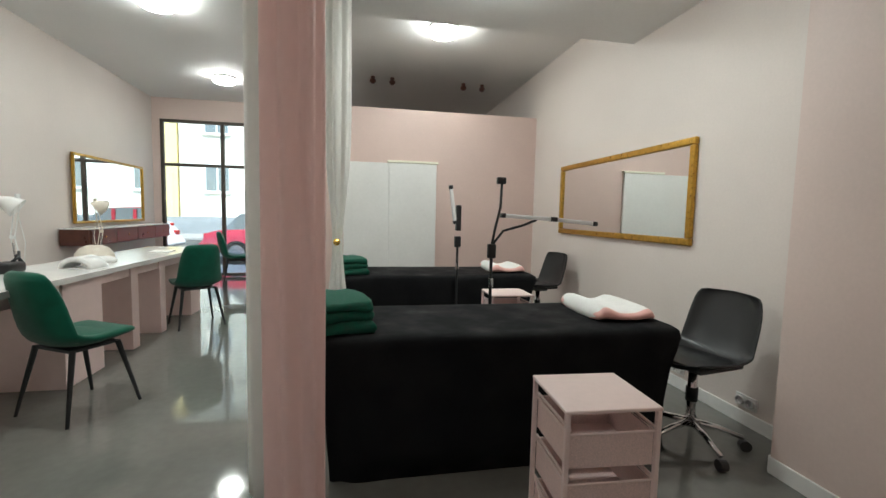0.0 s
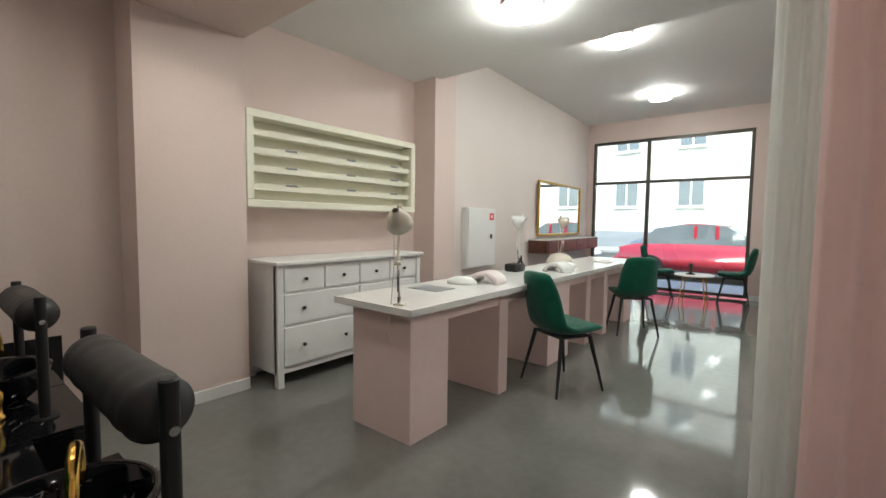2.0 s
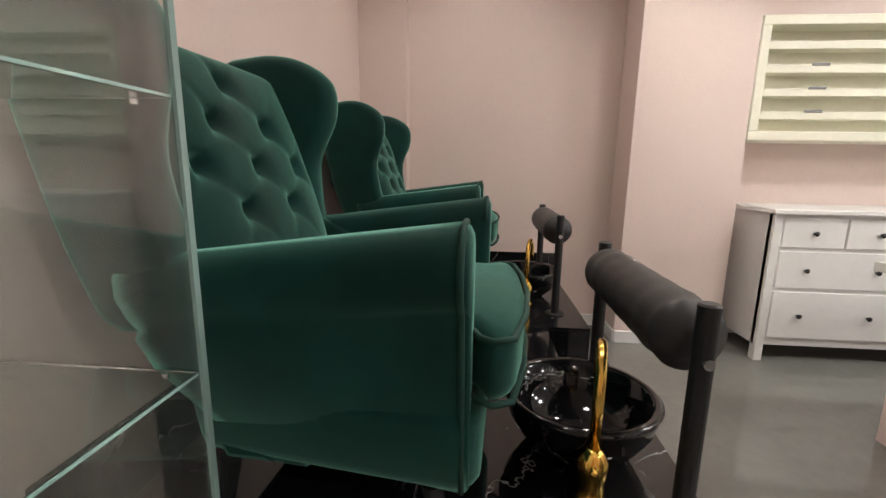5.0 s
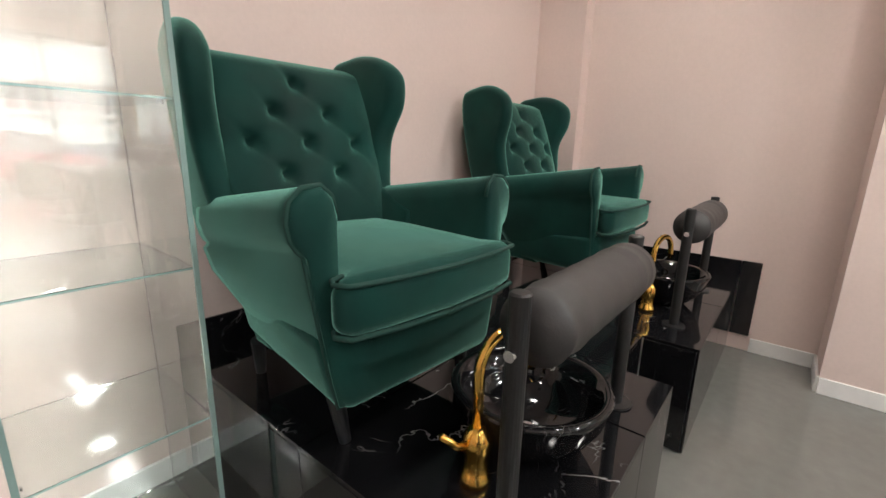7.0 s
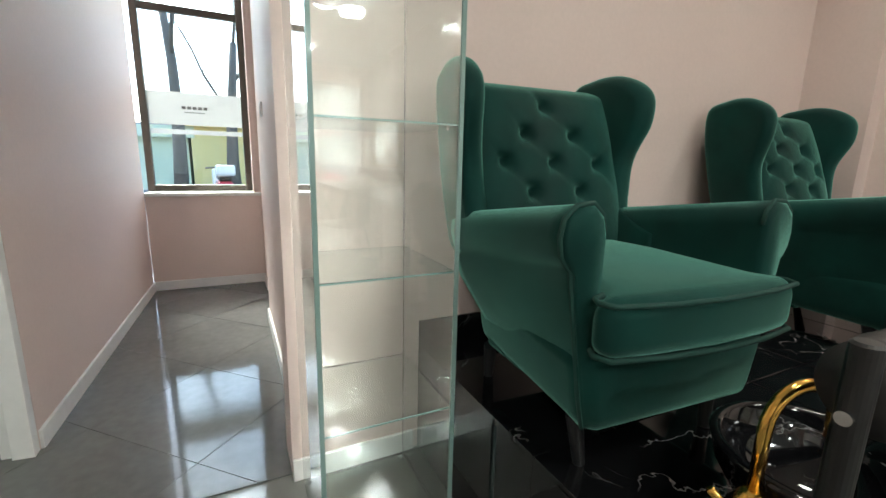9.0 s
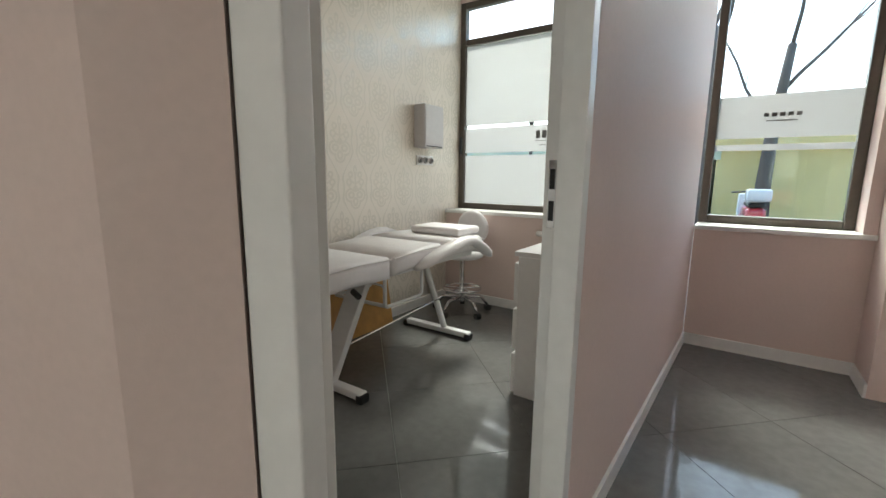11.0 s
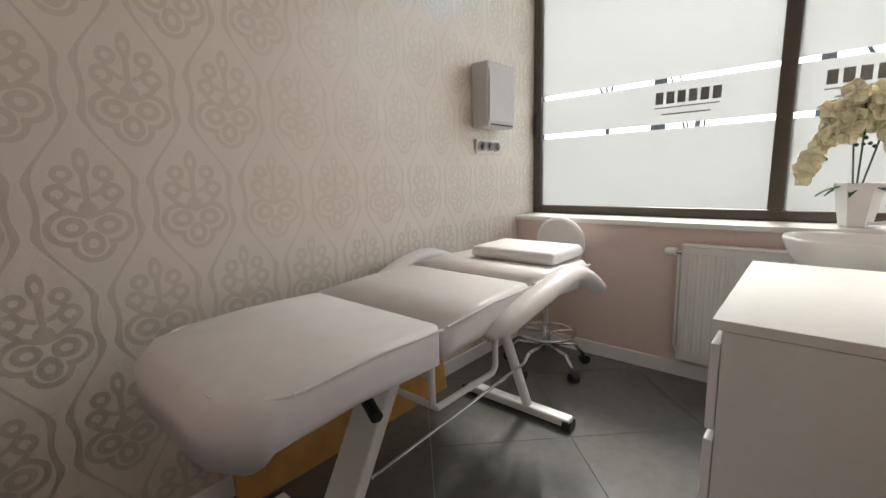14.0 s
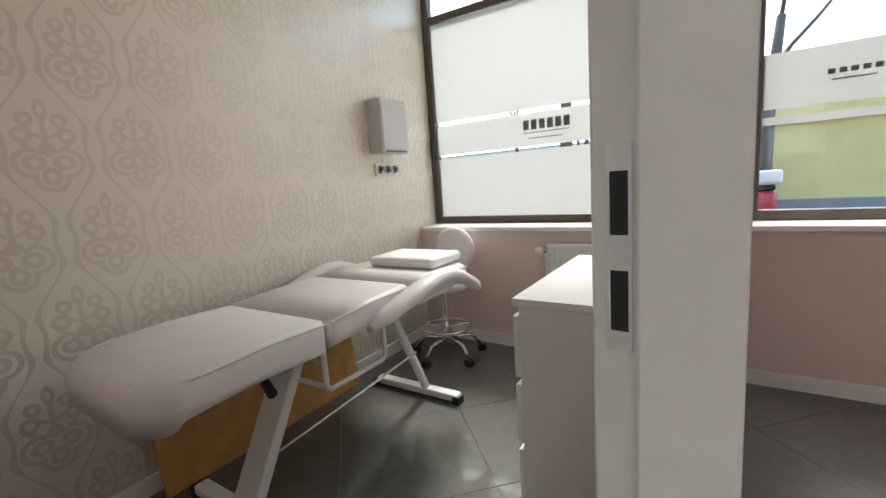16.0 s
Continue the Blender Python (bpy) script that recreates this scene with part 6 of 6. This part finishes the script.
for y in (-0.018, 0.018):
    bm.verts.new((lo[0][0], y, lo[0][1])), bm.verts.new((lo[1][0], y, lo[1][1])), bm.verts.new((hi[1][0], y, hi[1][1])), bm.verts.new((hi[0][0], y, hi[0][1]))
bm.verts.ensure_lookup_table()
q = bm.verts
for f in ((0, 1, 2, 3), (7, 6, 5, 4), (0, 4, 5, 1), (1, 5, 6, 2), (2, 6, 7, 3), (3, 7, 4, 0)):
    bm.faces.new([q[i] for i in f])
part("slanted_panel", bm, SKIRT, door)
part("glass_panel", box(ST, -0.005, 0.162, DW - ST, 0.005, 0.458), SATIN, door)
bm = bmesh.new()
for y in (-0.005, 0.005):
    for x, z in ((ST, 0.462), (DW - ST, 0.462), (DW - ST, 0.738)):
        bm.verts.new((x, y, z))
bm.verts.ensure_lookup_table()
q = bm.verts
for f in ((0, 1, 2), (5, 4, 3), (0, 3, 4, 1), (1, 4, 5, 2), (2, 5, 3, 0)):
    bm.faces.new([q[i] for i in f])
part("glass_panel", bm, SATIN, door)
part("glass_panel", box(ST, -0.005, 1.127, DW - ST, 0.005, DH - 0.122), SATIN, door)
for s in (-1, 1):
    h = part("handle_rose", box(DW - 0.085, min(s * 0.02, s * 0.034), 1.075, DW - 0.030, max(s * 0.02, s * 0.034), 1.13, 0.004), CHROME, door, "chrome lever handle")
    part("lever", box(DW - 0.075, min(s * 0.052, s * 0.068), 1.093, DW + 0.015, max(s * 0.052, s * 0.068), 1.113, 0.006), CHROME, h)
    part("neck", rod((DW - 0.058, s * 0.034, 1.103), (DW - 0.058, s * 0.056, 1.103), 0.009), CHROME, h)
    k = part("key_plate", box(DW - 0.085, min(s * 0.02, s * 0.032), 0.94, DW - 0.030, max(s * 0.02, s * 0.032), 1.00, 0.004), CHROME, door)
    part("keyhole", box(DW - 0.062, min(s * 0.032, s * 0.0335), 0.955, DW - 0.053, max(s * 0.032, s * 0.0335), 0.985), BLACK, k)

# window film of the room: frosted sheets with clear strips and lettering
FILM = mat("frosted_film", (0.80, 0.83, 0.84), 0.8)
nt = FILM.node_tree
b = nt.nodes["Principled BSDF"]
tr = nt.nodes.new("ShaderNodeBsdfTranslucent")
tr.inputs[0].default_value = (0.34, 0.342, 0.34, 1)
mixs = nt.nodes.new("ShaderNodeMixShader")
mixs.inputs[0].default_value = 0.85
nt.links.new(b.outputs[0], mixs.inputs[1])
nt.links.new(tr.outputs[0], mixs.inputs[2])
nt.links.new(mixs.outputs[0], nt.nodes["Material Output"].inputs[0])


def film_sheet(x0, x1, z0, z1, y=-2.733):
    o = part("film", box(x0, y, z0, x1, y + 0.001, z1), FILM, win_room, "frosted window film")
    o.visible_shadow = False
    return o


DARK_TEXT = mat("grey_film_lettering", (0.16, 0.16, 0.16), 0.7)
for x0, x1 in ((1.265, 1.732), (1.798, 3.065)):
    for z0, z1 in ((0.906, 1.348), (1.376, 1.598), (1.624, 2.33)):
        film_sheet(x0, x1, z0, z1)
for cx in (2.20, 1.47):
    for k in range(6):
        x = cx - 0.165 + k * 0.056
        part("logo_bar", box(x, -2.7312, 1.485, x + 0.040, -2.7304, 1.550), DARK_TEXT, win_room)
    part("logo_bar", box(cx - 0.16, -2.7312, 1.462, cx + 0.16, -2.7304, 1.468), DARK_TEXT, win_room)
    part("logo_bar", box(cx - 0.12, -2.7312, 1.425, cx + 0.12, -2.7304, 1.432), DARK_TEXT, win_room)
# window handle
part("window_handle", box(3.075, -2.70, 1.36, 3.10, -2.672, 1.52, 0.006), BLACK, win_room)

# film strips with a plain logo on the corridor window
w3 = bpy.data.objects["window_3"]
for z0, z1 in ((1.425, 1.70), (1.345, 1.385)):
    o = part("film", box(0.306, -2.733, z0, 1.029, -2.732, z1), FILM, w3, "frosted window film")
    o.visible_shadow = False
for k in range(5):
    part("logo_bar", box(0.58 + k * 0.042, -2.7312, 1.56, 0.608 + k * 0.042, -2.7304, 1.585), DARK_TEXT, w3)
part("logo_bar", box(0.60, -2.7312, 1.53, 0.76, -2.7304, 1.537), DARK_TEXT, w3)
# light switch in the corridor
ls = thing("light_switch", pose(0.241, -1.07, 1.40), "white light switch on the corridor wall", "switch")
part("plate", box(0, -0.04, 0, 0.009, 0.04, 0.08, 0.003), WHITE, ls)
part("rocker", box(0.009, -0.028, 0.012, 0.013, 0.028, 0.068, 0.003), GREY_PLASTIC, ls)
for n, y in (("wall_socket", 3.60), ("wall_socket", 4.20)):
    so = thing(n, pose(3.449, y, 0.11), "white double wall socket above the baseboard", "socket", "sockets on the pale wall")
    part("plate", box(-0.012, -0.075, 0, 0, 0.075, 0.08, 0.004), WHITE, so)
    for k in (-0.037, 0.037):
        part("insert", lathe([(0, 0.003), (0.018, 0.003), (0.020, 0.012), (0.026, 0.014), (0.028, 0.010), (0.028, 0)], 20, pose(-0.012, k, 0.04, 0, -90)), GREY_PLASTIC, so)

# ---- dark tiles laid diagonally in the room and corridor ----
TILE = mat("dark_grey_floor_tile", (0.13, 0.13, 0.124), 0.08, grain=0.08, scale=22, wear=0.15, wear_scale=1.3, spec=0.6)


def clipped(poly, lo, hi, axis):
    """The part of a plan polygon with lo <= axis <= hi."""
    for sign, lim in ((1, lo), (-1, -hi)):
        out_ = []
        for a, b in zip(poly, poly[1:] + poly[:1]):
            da, db = sign * a[axis] - lim, sign * b[axis] - lim
            if da >= 0:
                out_.append(a)
            if da * db < 0:
                k = da / (da - db)
                out_.append((a[0] + k * (b[0] - a[0]), a[1] + k * (b[1] - a[1])))
        poly = out_
        if len(poly) < 3:
            return []
    return poly


tiled = tagged(part("floor_tiled", box(0.06, -2.5, 0.0005, 3.12, 0.30, 0.002), GROUT), "dark grey glossy floor tiles laid diagonally", "floor", "", "structure")
S, c45 = 0.60, math.sqrt(0.5)
for i in range(-8, 9):
    for j in range(-8, 9):
        q = [(i * S + a * (S - 0.003), j * S + b * (S - 0.003)) for a, b in ((0, 0), (1, 0), (1, 1), (0, 1))]
        q = [(0.62 + (x - y) * c45, -0.75 + (x + y) * c45) for x, y in q]
        q = clipped(clipped(q, 0.06, 3.118, 0), -2.498, 0.30, 1)
        if len(q) >= 3:
            part("tile", prism(q, 0.001, 0.006), TILE, tiled)
